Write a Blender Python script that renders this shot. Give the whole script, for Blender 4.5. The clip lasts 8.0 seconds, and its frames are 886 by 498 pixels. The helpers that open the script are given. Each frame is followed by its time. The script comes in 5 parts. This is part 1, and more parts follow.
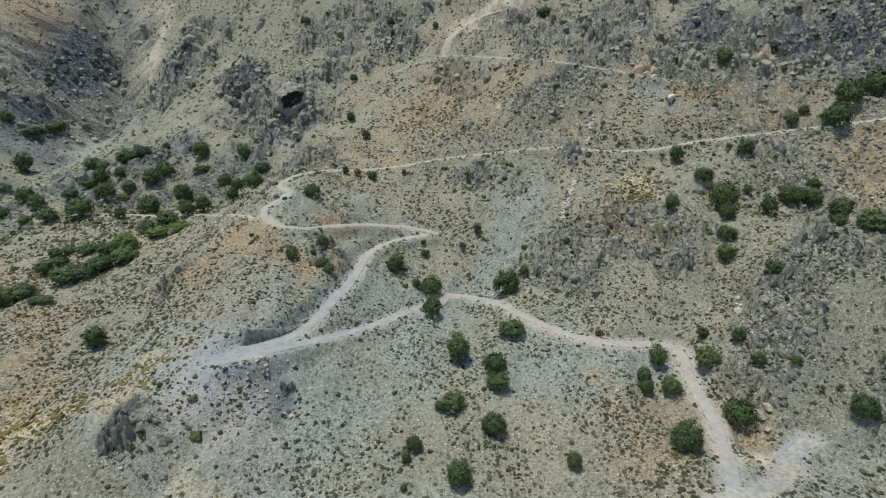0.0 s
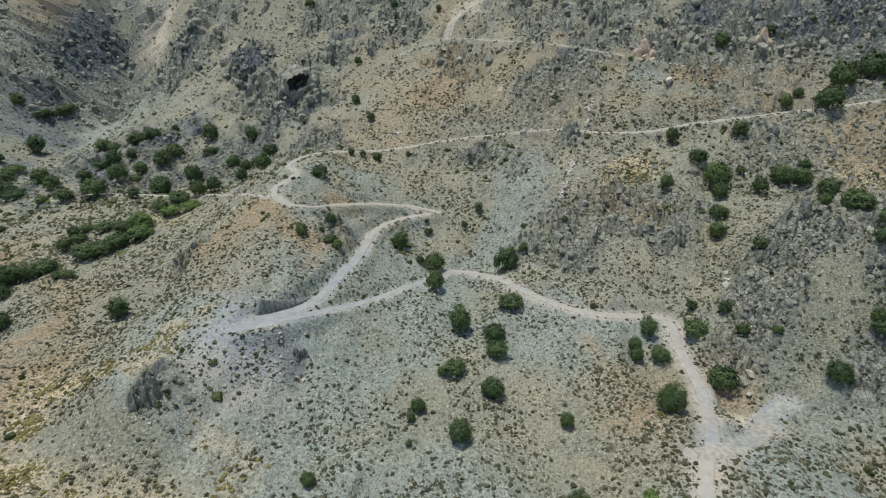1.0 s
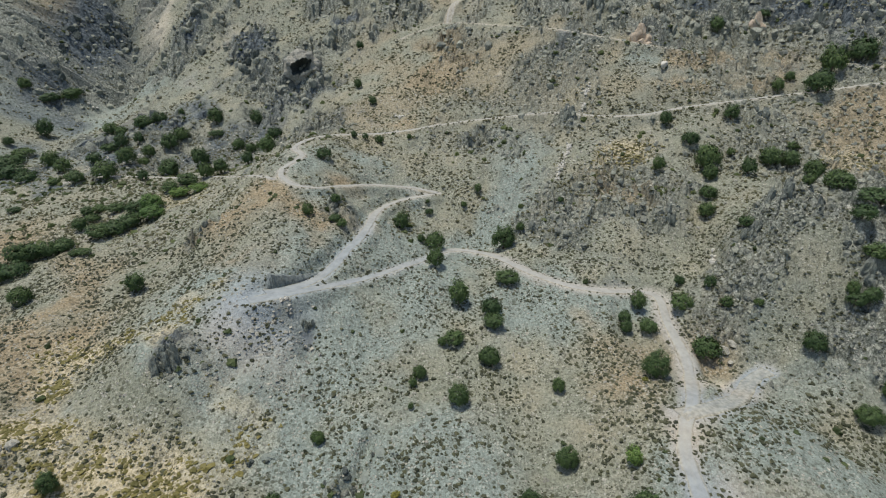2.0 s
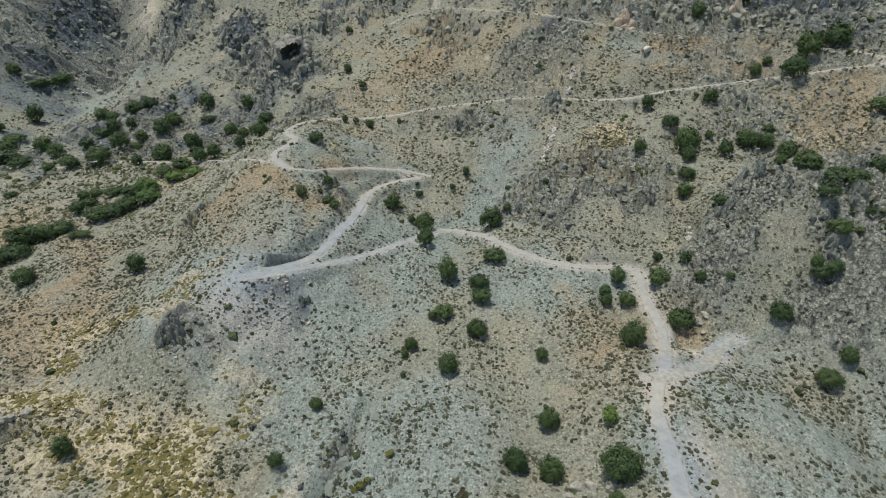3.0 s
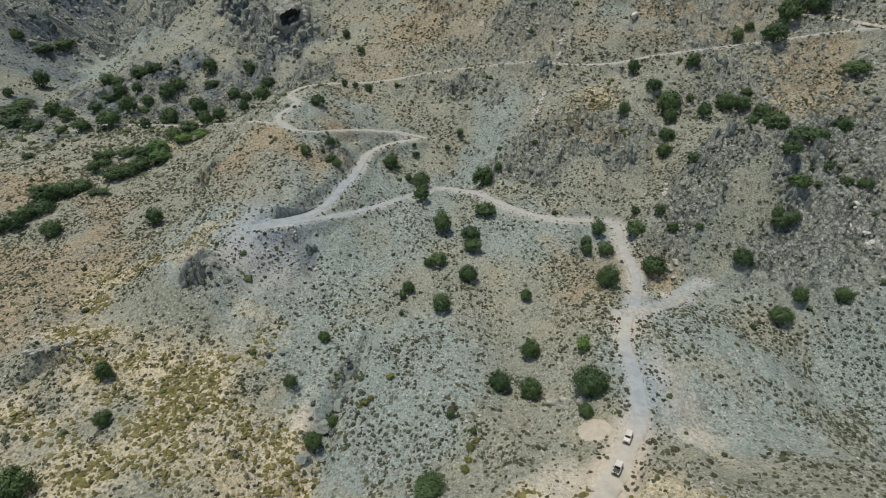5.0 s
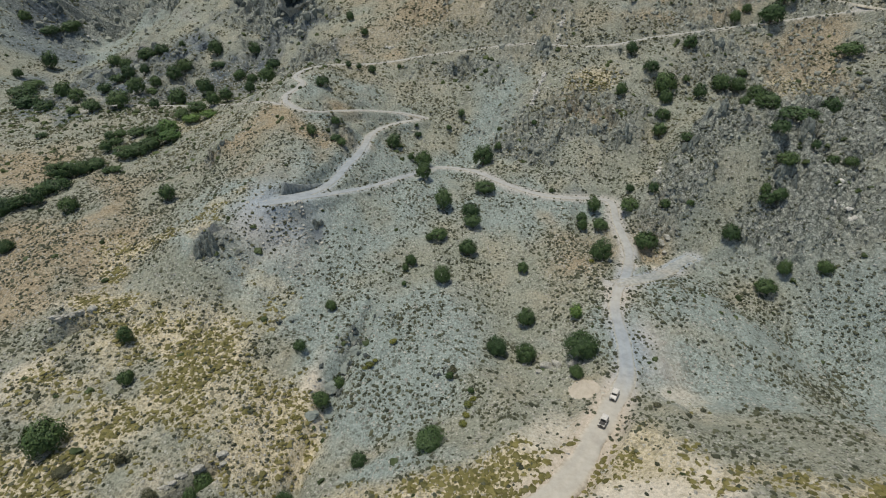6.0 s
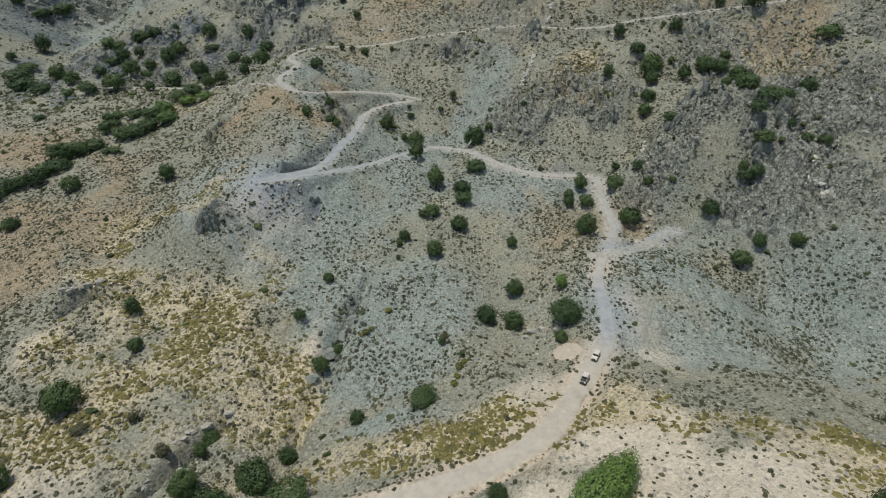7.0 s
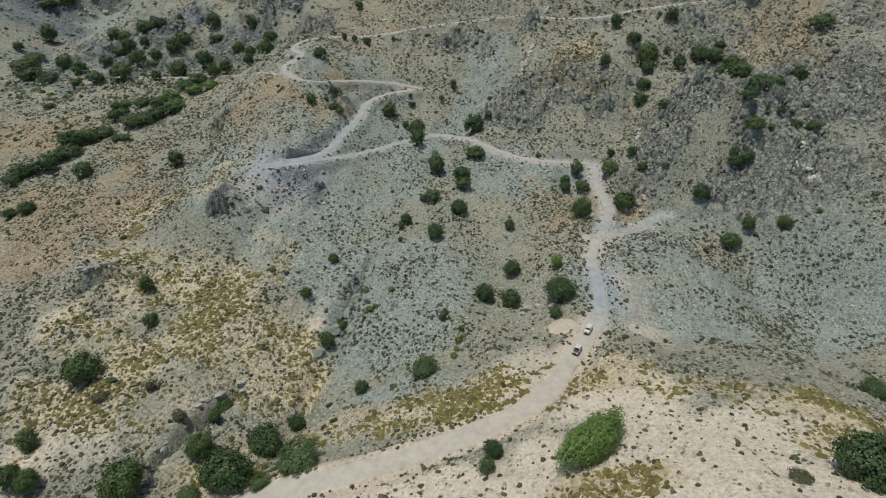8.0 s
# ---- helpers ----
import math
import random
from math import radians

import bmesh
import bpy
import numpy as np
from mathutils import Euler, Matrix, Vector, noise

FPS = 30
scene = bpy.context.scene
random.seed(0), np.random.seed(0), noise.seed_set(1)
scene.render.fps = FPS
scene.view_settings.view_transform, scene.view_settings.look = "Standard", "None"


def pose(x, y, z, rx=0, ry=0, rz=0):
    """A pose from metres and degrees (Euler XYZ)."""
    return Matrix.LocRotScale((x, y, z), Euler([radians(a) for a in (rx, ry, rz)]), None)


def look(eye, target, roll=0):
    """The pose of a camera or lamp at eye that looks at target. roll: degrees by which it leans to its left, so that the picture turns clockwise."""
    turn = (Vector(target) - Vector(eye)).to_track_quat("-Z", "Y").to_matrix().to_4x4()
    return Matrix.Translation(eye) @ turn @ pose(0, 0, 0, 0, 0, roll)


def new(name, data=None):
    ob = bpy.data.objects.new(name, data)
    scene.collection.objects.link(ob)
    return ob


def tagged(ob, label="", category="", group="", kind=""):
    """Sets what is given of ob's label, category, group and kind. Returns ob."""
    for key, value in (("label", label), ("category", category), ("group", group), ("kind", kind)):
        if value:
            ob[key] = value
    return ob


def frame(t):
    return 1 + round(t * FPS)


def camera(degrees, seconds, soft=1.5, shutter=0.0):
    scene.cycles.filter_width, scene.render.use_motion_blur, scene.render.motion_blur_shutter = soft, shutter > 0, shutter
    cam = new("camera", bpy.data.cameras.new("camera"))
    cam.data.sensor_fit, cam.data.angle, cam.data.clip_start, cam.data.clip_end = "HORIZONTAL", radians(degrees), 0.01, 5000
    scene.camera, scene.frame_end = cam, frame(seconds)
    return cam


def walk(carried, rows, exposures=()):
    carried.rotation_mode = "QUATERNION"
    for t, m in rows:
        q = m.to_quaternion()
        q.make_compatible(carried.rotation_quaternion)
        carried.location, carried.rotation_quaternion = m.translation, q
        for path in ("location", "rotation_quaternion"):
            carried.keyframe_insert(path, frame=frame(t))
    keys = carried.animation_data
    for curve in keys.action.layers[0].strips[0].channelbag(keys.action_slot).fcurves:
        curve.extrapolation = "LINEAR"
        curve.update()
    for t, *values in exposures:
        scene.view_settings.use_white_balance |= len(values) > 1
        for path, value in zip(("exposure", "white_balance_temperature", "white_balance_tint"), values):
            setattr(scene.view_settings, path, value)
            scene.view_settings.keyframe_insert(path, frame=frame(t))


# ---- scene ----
cam = camera(78.2, 8.0, soft=1.2)
METRES, EYE, TILT, LEAN, TURN = 80.0, 120.0, -18.0, 0.0, 0.0
ROWS = [
    (0.0, 0.0, 0.0, 0.0, 0.0, 0.0, -0.0),
    (0.5, 0.0017, -0.0615, -0.0167, 0.03, -0.88, -0.01),
    (1.0, 0.0018, -0.1248, -0.0329, 0.31, -1.69, -0.09),
    (1.5, 0.0044, -0.1887, -0.0478, 0.68, -2.47, -0.17),
    (3.0, 0.0129, -0.3686, -0.0897, -0.6, -4.72, 0.25),
    (3.5, 0.0171, -0.4273, -0.105, -0.73, -5.34, 0.28),
    (4.0, 0.021, -0.4867, -0.1207, -0.84, -6.13, 0.31),
    (4.5, 0.0244, -0.5474, -0.137, -0.91, -7.01, 0.33),
    (6.0, 0.0354, -0.7339, -0.1834, -0.51, -9.5, 0.2),
    (6.5, 0.0385, -0.7957, -0.1998, -1.01, -10.26, 0.33),
    (7.0, 0.0395, -0.8565, -0.2164, -1.23, -11.01, 0.37),
    (7.5, 0.0394, -0.9147, -0.2332, -1.26, -11.67, 0.36),
    (8.0, 0.0382, -0.9674, -0.2483, -1.16, -11.76, 0.35),
]
walk(cam, [(t, pose(0, 0, EYE, TILT, LEAN, TURN) @ pose(METRES * x, METRES * y, METRES * z, 90 + pitch, roll, yaw)) for t, x, y, z, yaw, pitch, roll in ROWS],
     exposures=[(0.0, 0.10), (4.0, 0.02), (6.0, -0.06), (8.0, -0.13)])

# ---- daylight ----
SUN = Vector((-0.20, -0.02, 0.94)).normalized()
world = bpy.data.worlds.new("sky")
scene.world = world
world.use_nodes = True
wn = world.node_tree.nodes
sky = wn.new("ShaderNodeTexSky")
sky.sky_type, sky.sun_disc = "NISHITA", False
sky.sun_elevation = math.asin(SUN.z)
sky.sun_rotation = math.atan2(SUN.x, SUN.y)
world.node_tree.links.new(sky.outputs[0], wn["Background"].inputs[0])
wn["Background"].inputs[1].default_value = 0.11
sun = bpy.data.lights.new("sun", "SUN")
sun.energy, sun.angle, sun.color = 3.25, radians(0.5), (1.0, 0.95, 0.85)
sun_lamp = new("sun", sun)
sun_lamp.matrix_world = look(SUN * 500, (0, 0, 0))

# ---- the lie of the land ----
BASE = (10.02, 0.0769, 0.1712)
RIDGES = [
    (60, 540, 180, 74, 135, 69.6),
    (85, -60, 105, 43, 0, 41.8),
    (-72, 232, 63, 26, 90, 22.1),
    (-600, 840, 220, 220, 0, 224.1),
    (-240, -120, 180, 74, 135, 53.3),
    (500, 840, 220, 220, 0, 130.7),
    (390, 840, 220, 220, 0, 174.3),
    (420, 300, 180, 74, 90, 81.3),
    (-120, 660, 120, 120, 0, 79.1),
    (-420, 180, 180, 74, 90, 34.1),
    (-240, 660, 180, 74, 135, 32.1),
    (300, -120, 180, 74, 45, 61.2),
    (360, -60, 180, 74, 45, 38.7),
    (360, 480, 180, 74, 90, 62.6),
    (54, -20, 63, 26, 45, 9.0),
    (-420, 540, 180, 74, 45, 37.0),
    (85, 360, 105, 43, 0, 21.6),
]
SPURS = [
    (174, 172, 42, 17, 0, 7.2),
    (96, 316, 42, 42, 0, 12.2),
    (-148, 130, 42, 17, 90, 6.0),
    (-78, 130, 42, 17, 45, 8.2),
    (129, 153, 27, 11, 0, 7.2),
    (138, 171, 18, 18, 0, 7.5),
    (129, 252, 27, 11, 45, 5.4),
]
VALLEYS = [
    (138, -20, 63, 26, 90, -19.6),
    (-300, 465, 105, 43, 90, -37.0),
    (-135, 316, 63, 26, 0, -8.9),
]
GULLIES = [
    (33, 148, 42, 42, 0, -11.0),
    (132, 88, 42, 17, 135, -21.8),
    (-22, 46, 42, 17, 45, -10.2),
    (104, 60, 42, 17, 0, -11.9),
    (-36, 102, 42, 17, 90, -6.4),
    (-8, 228, 42, 17, 0, -7.8),
    (20, 214, 42, 17, 135, -6.4),
]
HOLLOWS = [
    (93, 180, 27, 11, 45, -12.4),
    (30, 90, 27, 11, 90, -7.0),
    (93, 135, 27, 11, 0, -9.9),
    (156, 234, 27, 11, 0, -5.1),
    (-6, 126, 27, 11, 135, -3.6),
    (3, 207, 27, 11, 45, -6.3),
    (-96, 99, 27, 11, 135, -4.4),
]

def rises(x, y, rows):
    """The summed height of elongated swells: place, half-length, half-width, bearing in degrees, height."""
    z = np.zeros_like(x)
    for a, b, long, wide, turn, up in rows:
        c, s = math.cos(radians(turn)), math.sin(radians(turn))
        u, v = (x - a) * c + (y - b) * s, (y - b) * c - (x - a) * s
        z += up * np.exp(-0.5 * ((u / long) ** 2 + (v / wide) ** 2))
    return z


def landform(x, y):
    """The mountainside's broad shape, without roads and rock relief."""
    z = BASE[0] + BASE[1] * x + BASE[2] * y
    z = z + rises(x, y, RIDGES) + rises(x, y, SPURS) + rises(x, y, VALLEYS) + rises(x, y, GULLIES) + rises(x, y, HOLLOWS)
    return z + 0.30 * 40.0 * np.logaddexp(0.0, (y - 560.0) / 40.0)

# ---- roads: points of their middle lines ----
MAIN_ROAD = [(-48.2, 1.3), (-35.4, 3.7), (-19.3, 4.6), (-6.1, 6.2), (7.1, 9.8), (18.2, 13.8), (25.8, 18.4), (33.6, 25.5), (39.6, 34.2), (45.9, 44.4), (52.4, 54.0), (57.1, 62.9), (59.5, 71.8), (59.9, 79.3), (60.3, 87.4), (63.3, 96.5), (69.2, 106.2), (79.8, 133.8), (79.8, 143.2), (79.3, 152.2), (80.7, 166.7), (74.6, 169.6), (63.2, 168.3), (51.1, 169.9), (40.9, 176.3), (30.5, 185.5), (14.1, 207.8), (1.8, 210.4), (-8.4, 193.3), (-17.7, 180.7), (-27.7, 169.2), (-39.5, 159.0), (-50.3, 149.1), (-59.5, 141.4), (-64.1, 138.2)]
UPPER_ROAD = [(-60.1, 144.6), (-56.1, 147.8), (-49.4, 157.4), (-43.6, 167.8), (-38.9, 178.4), (-35.6, 189.0), (-33.3, 202.3), (-32.3, 220.1), (-26.6, 235.6), (-16.9, 243.7), (-4.3, 248.1)]
BEND_ROAD = [(-4.3, 248.7), (-11.9, 250.4), (-22.5, 249.4), (-37.4, 242.1), (-50.0, 227.8), (-58.9, 215.3), (-67.7, 214.3), (-74.9, 221.8), (-75.9, 231.2), (-71.8, 239.0), (-70.5, 246.1), (-77.5, 257.3), (-71.2, 279.9), (-50.1, 293.8), (-26.3, 301.6), (-7.6, 304.0), (14.3, 301.1), (35.3, 295.5), (52.7, 291.4), (66.3, 285.2), (84.5, 277.2), (103.2, 274.0), (123.2, 275.8), (144.9, 274.9), (174.8, 278.9), (195.2, 276.8), (214, 274), (231, 268), (243, 262), (256, 253), (272, 240)]
RISING_TRACK = [(246, 260.5), (241, 265), (235, 274), (226, 285), (212, 293)]
SIDE_TRACK = [(63.9, 100.7), (68.4, 102.4), (74.4, 104.2), (83.7, 110.5), (97.5, 125.9), (104.0, 129.7)]
HIGH_TRACK = [(-35.7, 431.6), (-17.8, 436.6), (1.8, 433.8), (22.7, 418.3), (43.2, 392.3), (62.5, 363.9), (81.6, 341.0), (101.5, 326.6), (122.6, 318.5), (144.9, 313.0)]
LOOP_TRACK = [(0.4, 442.9), (4.6, 450.8), (11.4, 457.0), (21.8, 460.3), (36.0, 460.5), (52.8, 458.4)]
VALLEY_TRACK = [(-223.3, 288.2), (-214.2, 296.4), (-196.6, 296.2), (-174.0, 292.6), (-150.5, 286.1), (-125.9, 275.5), (-97.7, 242.1), (-77.9, 220.0)]
# half-widths at the line's start and end
ROADS = [
    ("dirt_road", MAIN_ROAD, 3.1, 1.55, "pale dusty gravel road winding down the slope"),
    ("dirt_road", UPPER_ROAD, 2.3, 1.4, "grey gravel road climbing from the hairpin"),
    ("dirt_road", BEND_ROAD, 1.5, 1.6, "narrow gravel road curving along the mountainside"),
    ("side_track", SIDE_TRACK, 2.6, 2.4, "short bluish gravel spur off the road"),
    ("high_track", HIGH_TRACK, 1.5, 1.1, "faint stony track high on the slope"),
    ("high_track", LOOP_TRACK, 2.4, 2.8, "pale bulldozed track bend high on the slope"),
    ("high_track", RISING_TRACK, 1.3, 0.9, "pale stony track branching uphill from the road"),
    ("valley_track", VALLEY_TRACK, 1.3, 1.3, "pale dirt track through the wooded valley"),
]
# clefts and ravines: depth, half-width, points
CLEFTS = [
    (4.5, 3.2, [(-20, 100), (-23, 90), (-26, 78), (-29, 69), (-30, 59), (-33, 53), (-36, 40), (-40, 24)]),
    (5.0, 1.9, [(-56, 40), (-63, 30), (-66, 21), (-72, 12)]),
    (3.5, 5.0, [(120, 236), (112, 210), (105, 186), (98, 170)]),
    (20.0, 15.0, [(-318, 575), (-314, 557), (-300, 530), (-290, 505), (-290, 480)]),
    (4.0, 3.0, [(-47, 137), (-45, 131)]),
    (5.0, 5.0, [(-113, 404), (-105, 392), (-101, 380)]),
    (5.0, 1.5, [(-120, 80), (-117, 85), (-112, 88)]),
    (2.5, 4.0, [(-60, 125), (-70, 95), (-78, 80)]),
    (2.5, 4.0, [(30, 235), (22, 255), (18, 280)]),
]
# knolls and banks: place, half-length, half-width, bearing, height
KNOLLS = [
    (-60, 157, 9, 5, 50, -2.5), (-79, 117, 5, 4, 80, 3.5), (-98, 190, 3, 2.5, 0, 4.0), (-116, 90, 7, 4, 30, 3.5),
    (-112, 409, 10, 7, 20, 9.0), (-108, 404, 8, 5, 0, -8.0), (-150, 428, 14, 10, 0, 10.0), (-222, 500, 14, 12, 0, 12.0), (66, 281, 5, 3, 0, 4.0),
    (-47, 208, 5, 3, 0, 3.5), (40, 219, 6, 3.5, 20, 4.0), (95, 357, 12, 6, 0, 8.0), (124, 178, 12, 7, 20, 6.0),
]

# ---- ground cover: middle, half-extents, strength ----
GRASS_BELOW = [
    (-117, 116, 5, 4, 0.9), (-82, 46, 28, 22, 0.55), (-62, 18, 30, 13, 0.5), (-108, 62, 14, 12, 0.4),
    (-87, 86, 20, 12, 0.9), (-65, 66, 18, 18, 1), (-48, 52, 11, 14, 0.9), (-54, 41, 11, 9, 0.8),
    (-7, 24, 24, 8, 0.9), (17, 28, 11, 6, 0.6), (53, 30, 15, 11, 0.8), (68, 16, 14, 7, 0.6),
    (92, 2, 11, 10, 0.7), (37, -16, 7, 3, 1), (-23, 26, 10, 6, 0.7), (-109, 96, 14, 6, 0.8),
    (69, 38, 10, 7, 0.5), (-110, 124, 12, 12, 0.5), (-93, 134, 11, 14, 0.3), (-117, 118, 16, 24, 0.3),
]
GRASS_ABOVE = [
    (86, 249, 11, 8, 1), (74, 298, 16, 8, 0.6), (180, 226, 12, 10, 0.7), (-149, 248, 19, 21, 0.4),
]
OCHRE_BELOW = [
    (67, 140, 14, 10, 0.7), (108, 155, 10, 6, 0.5), (-148, 128, 30, 35, 0.9), (-138, 146, 14, 15, 0.6),
    (24, 19, 7, 8, 0.8), (45, 60, 5, 5, 0.9), (54, 127, 10, 25, 0.6), (16, 122, 9, 14, 0.35),
    (89, 137, 8, 7, 0.7), (-136, 156, 11, 9, 0.8), (87, 5, 12, 7, 0.4), (156, 111, 9, 4, 0.3),
    (-15, 12, 7, 4, 0.6),
]
OCHRE_ABOVE = [
    (-376, 540, 40, 20, 1.1), (62, 233, 8, 11, 0.5), (-213, 213, 28, 28, 0.9), (-48, 232, 11, 9, 0.8),
    (-54, 195, 12, 11, 0.6), (196, 242, 24, 24, 1), (150, 308, 24, 8, 0.8), (166, 288, 20, 10, 0.7), (214, 262, 16, 12, 0.9), (179, 229, 18, 20, 0.6), (-1, 361, 33, 39, 0.7),
    (183, 310, 18, 9, 0.7), (194, 248, 11, 19, 0.8), (132, 292, 19, 7, 0.6), (-83, 199, 19, 25, 0.5),
    (-52, 194, 11, 11, 0.6), (72, 235, 16, 20, 0.5), (-238, 380, 30, 34, 0.4),
]
SCREE_BELOW = [
    (-115, 106, 6, 3, 1.2),
    (-85, 138, 22, 28, 0.7),
    (46, 162, 22, 15, 0.9), (-45, 123, 35, 24, 0.9), (-21, 93, 27, 29, 1), (-13, 63, 18, 14, 0.9),
    (28, 150, 16, 18, 0.5), (52, 158, 23, 13, 0.8), (89, 91, 19, 25, 0.8), (93, 64, 33, 20, 0.9),
    (138, 79, 37, 17, 0.9), (-49, 149, 17, 8, 1), (-55, 131, 18, 13, 0.8), (40, 157, 20, 16, 0.7),
    (141, 131, 43, 23, 0.6), (156, 91, 22, 22, 0.7), (-8, 38, 13, 6, 0.9), (61, 77, 8, 17, 1),
]
SCREE_ABOVE = [
    (-255, 350, 60, 55, 0.7),
    (-29, 196, 33, 34, 0.9), (30, 263, 20, 27, 0.7), (-61, 239, 22, 18, 0.7), (-320, 434, 80, 28, 0.8),
    (28, 244, 18, 32, 0.6), (-41, 229, 32, 19, 0.7), (-278, 467, 42, 25, 1), (-336, 504, 66, 42, 0.9),
    (-17, 224, 17, 23, 0.7), (44, 317, 14, 23, 0.7), (121, 307, 32, 8, 0.8),
]
PALE_BELOW = [
    (46, 50, 8, 11, 0.7), (65, 54, 10, 6, 0.35), (-36, 63, 3, 12, 0.85), (49, 16, 15, 15, 0.9),
    (67, -6, 19, 10, 0.8), (27, 26, 9, 10, 0.7), (-103, 48, 30, 19, 0.28), (-64, 34, 16, 10, 0.5),
    (-126, 69, 16, 9, 0.3), (53, -12, 33, 13, 1), (-6, -3, 19, 5, 1), (51, -15, 23, 7, 1),
    (-90, 18, 16, 10, 0.6), (-115, 56, 19, 13, 0.32), (-72, 49, 11, 12, 0.5), (34, 45, 7, 11, 0.8),
    (86, 121, 9, 6, 0.55), (12, -11, 17, 4, 0.9), (74, 36, 12, 8, 0.6), (-122, 93, 6, 7, 0.6),
]
PALE_ABOVE = [
    (32, 336, 3.2, 4, 0.5), (28, 332, 3.2, 4, 0.5), (24, 328, 3.2, 4, 0.5), (20, 323, 3.2, 4, 0.5), (16, 318, 3.2, 4, 0.5), (13, 313, 3.2, 4, 0.5),
    (-275, 537, 24, 37, 0.8), (25, 463, 28, 11, 0.8), (117, 331, 6, 8, 0.9), (-163, 466, 49, 38, 0.3),
]
SCHIST_BELOW = [
    (-81, 115, 3.5, 4, 0.6), (-46, 137, 2, 2.5, 0.9),
]
# dark rock, with the far canyon's shade and haze put into the colour
SCHIST_SHADE_ABOVE = [
    (-221, 335, 80, 50, 0.6), (218, 340, 45, 23, 0.85), (159, 353, 47, 19, 0.6), (-331, 527, 20, 30, 1),
    (-342, 454, 32, 24, 0.55), (-221, 496, 9, 12, 0.9), (-155, 438, 17, 23, 0.9), (96, 359, 21, 17, 0.7),
    (228, 340, 27, 15, 0.7), (-85, 470, 18, 5, 0.8), (-321, 410, 29, 23, 0.6), (-192, 345, 30, 19, 0.5),
]
CRAG_BELOW = [
    (119, 161, 20, 11, 0.75), (141, 138, 30, 16, 0.7), (120, 159, 18, 16, 0.75), (-80, 115, 5, 6, 0.6),
    (-120, 88, 4, 5, 0.45), (-82, 117, 4, 5, 0.4), (-26, 80, 4, 11, 0.5), (-63, 25, 6, 6, 0.7),
]
CRAG_ABOVE = [
    (-252, 535, 144, 45, 0.42), (-38, 474, 53, 25, 0.6), (82, 393, 56, 35, 0.65), (185, 176, 33, 33, 0.65),
    (88, 223, 25, 23, 0.65), (175, 350, 91, 23, 0.9), (231, 334, 30, 22, 1), (-127, 417, 28, 36, 1),
    (-157, 446, 18, 26, 1), (-336, 504, 62, 46, 1), (-226, 510, 31, 37, 0.8), (-85, 476, 36, 31, 0.6),
    (59, 222, 13, 19, 0.8), (21, 268, 15, 15, 0.5), (-102, 197, 3, 10, 1), (66, 282, 7, 7, 0.9),
    (17, 283, 11, 9, 0.8), (-46, 209, 5, 10, 0.8), (40, 218, 7, 6, 0.8), (75, 234, 18, 27, 0.6),
]


def lattice(ix, iy, seed):
    h = (ix * 374761393 + iy * 668265263 + seed * 974711) & 0x7FFFFFFF
    h = ((h ^ (h >> 13)) * 1274126177) & 0x7FFFFFFF
    return ((h ^ (h >> 16)) & 0xFFFF) / 65535.0


def grain(x, y, size, seed=0):
    """Smooth noise from 0 to 1 with lumps about size metres wide."""
    u, v = x / size, y / size
    i, j = np.floor(u).astype(np.int64), np.floor(v).astype(np.int64)
    f, g = u - i, v - j
    f, g = f * f * (3 - 2 * f), g * g * (3 - 2 * g)
    a = lattice(i, j, seed) * (1 - f) + lattice(i + 1, j, seed) * f
    b = lattice(i, j + 1, seed) * (1 - f) + lattice(i + 1, j + 1, seed) * f
    return a * (1 - g) + b * g


def layered(x, y, size, seed=0, octaves=4):
    total, weight, amount = 0.0, 1.0, 0.0
    for k in range(octaves):
        # each layer is turned, so that no lattice shows
        c, s = math.cos(0.7 + 1.3 * k), math.sin(0.7 + 1.3 * k)
        total = total + weight * grain(c * x - s * y, s * x + c * y, size / 2.05 ** k, seed + 17 * k)
        amount += weight
        weight *= 0.52
    return total / amount


def ridged(x, y, size, seed=0, octaves=4):
    total, weight, amount = 0.0, 1.0, 0.0
    for k in range(octaves):
        c, s = math.cos(0.4 + 1.9 * k), math.sin(0.4 + 1.9 * k)
        n = 1 - np.abs(2 * grain(c * x - s * y, s * x + c * y, size / 2.1 ** k, seed + 31 * k) - 1)
        total = total + weight * n * n
        amount += weight
        weight *= 0.55
    return total / amount


def blocks(x, y, size, seed=0):
    """Tilted slabs with sharp steps between them, about size metres wide."""
    u, v = x / size, y / size
    i, j = np.floor(u).astype(np.int64), np.floor(v).astype(np.int64)
    best, rise = np.full(u.shape, 1e9), np.zeros(u.shape)
    for di in (-1, 0, 1):
        for dj in (-1, 0, 1):
            a, b = i + di, j + dj
            du, dv = u - a - lattice(a, b, seed), v - b - lattice(a, b, seed + 1)
            d = du * du + dv * dv
            here = lattice(a, b, seed + 2) - 0.5 + 1.5 * (lattice(a, b, seed + 3) - 0.5) * du + 1.5 * (lattice(a, b, seed + 4) - 0.5) * dv
            rise = np.where(d < best, here, rise)
            best = np.minimum(best, d)
    return rise


def cover(x, y, rows):
    """How strongly a kind of ground covers a place, 0 to 1, with ragged borders."""
    m = np.zeros_like(x)
    for a, b, wide, deep, strength in rows:
        d = ((x - a) / wide) ** 2 + ((y - b) / deep) ** 2
        m = np.maximum(m, strength * np.exp(-0.5 * d))
    n = layered(x, y, 22, 5, 5)
    return np.clip((m - 0.40 + 1.5 * (n - 0.5)) * 2.4 + 0.30, 0, 1) * (m > 0.04)


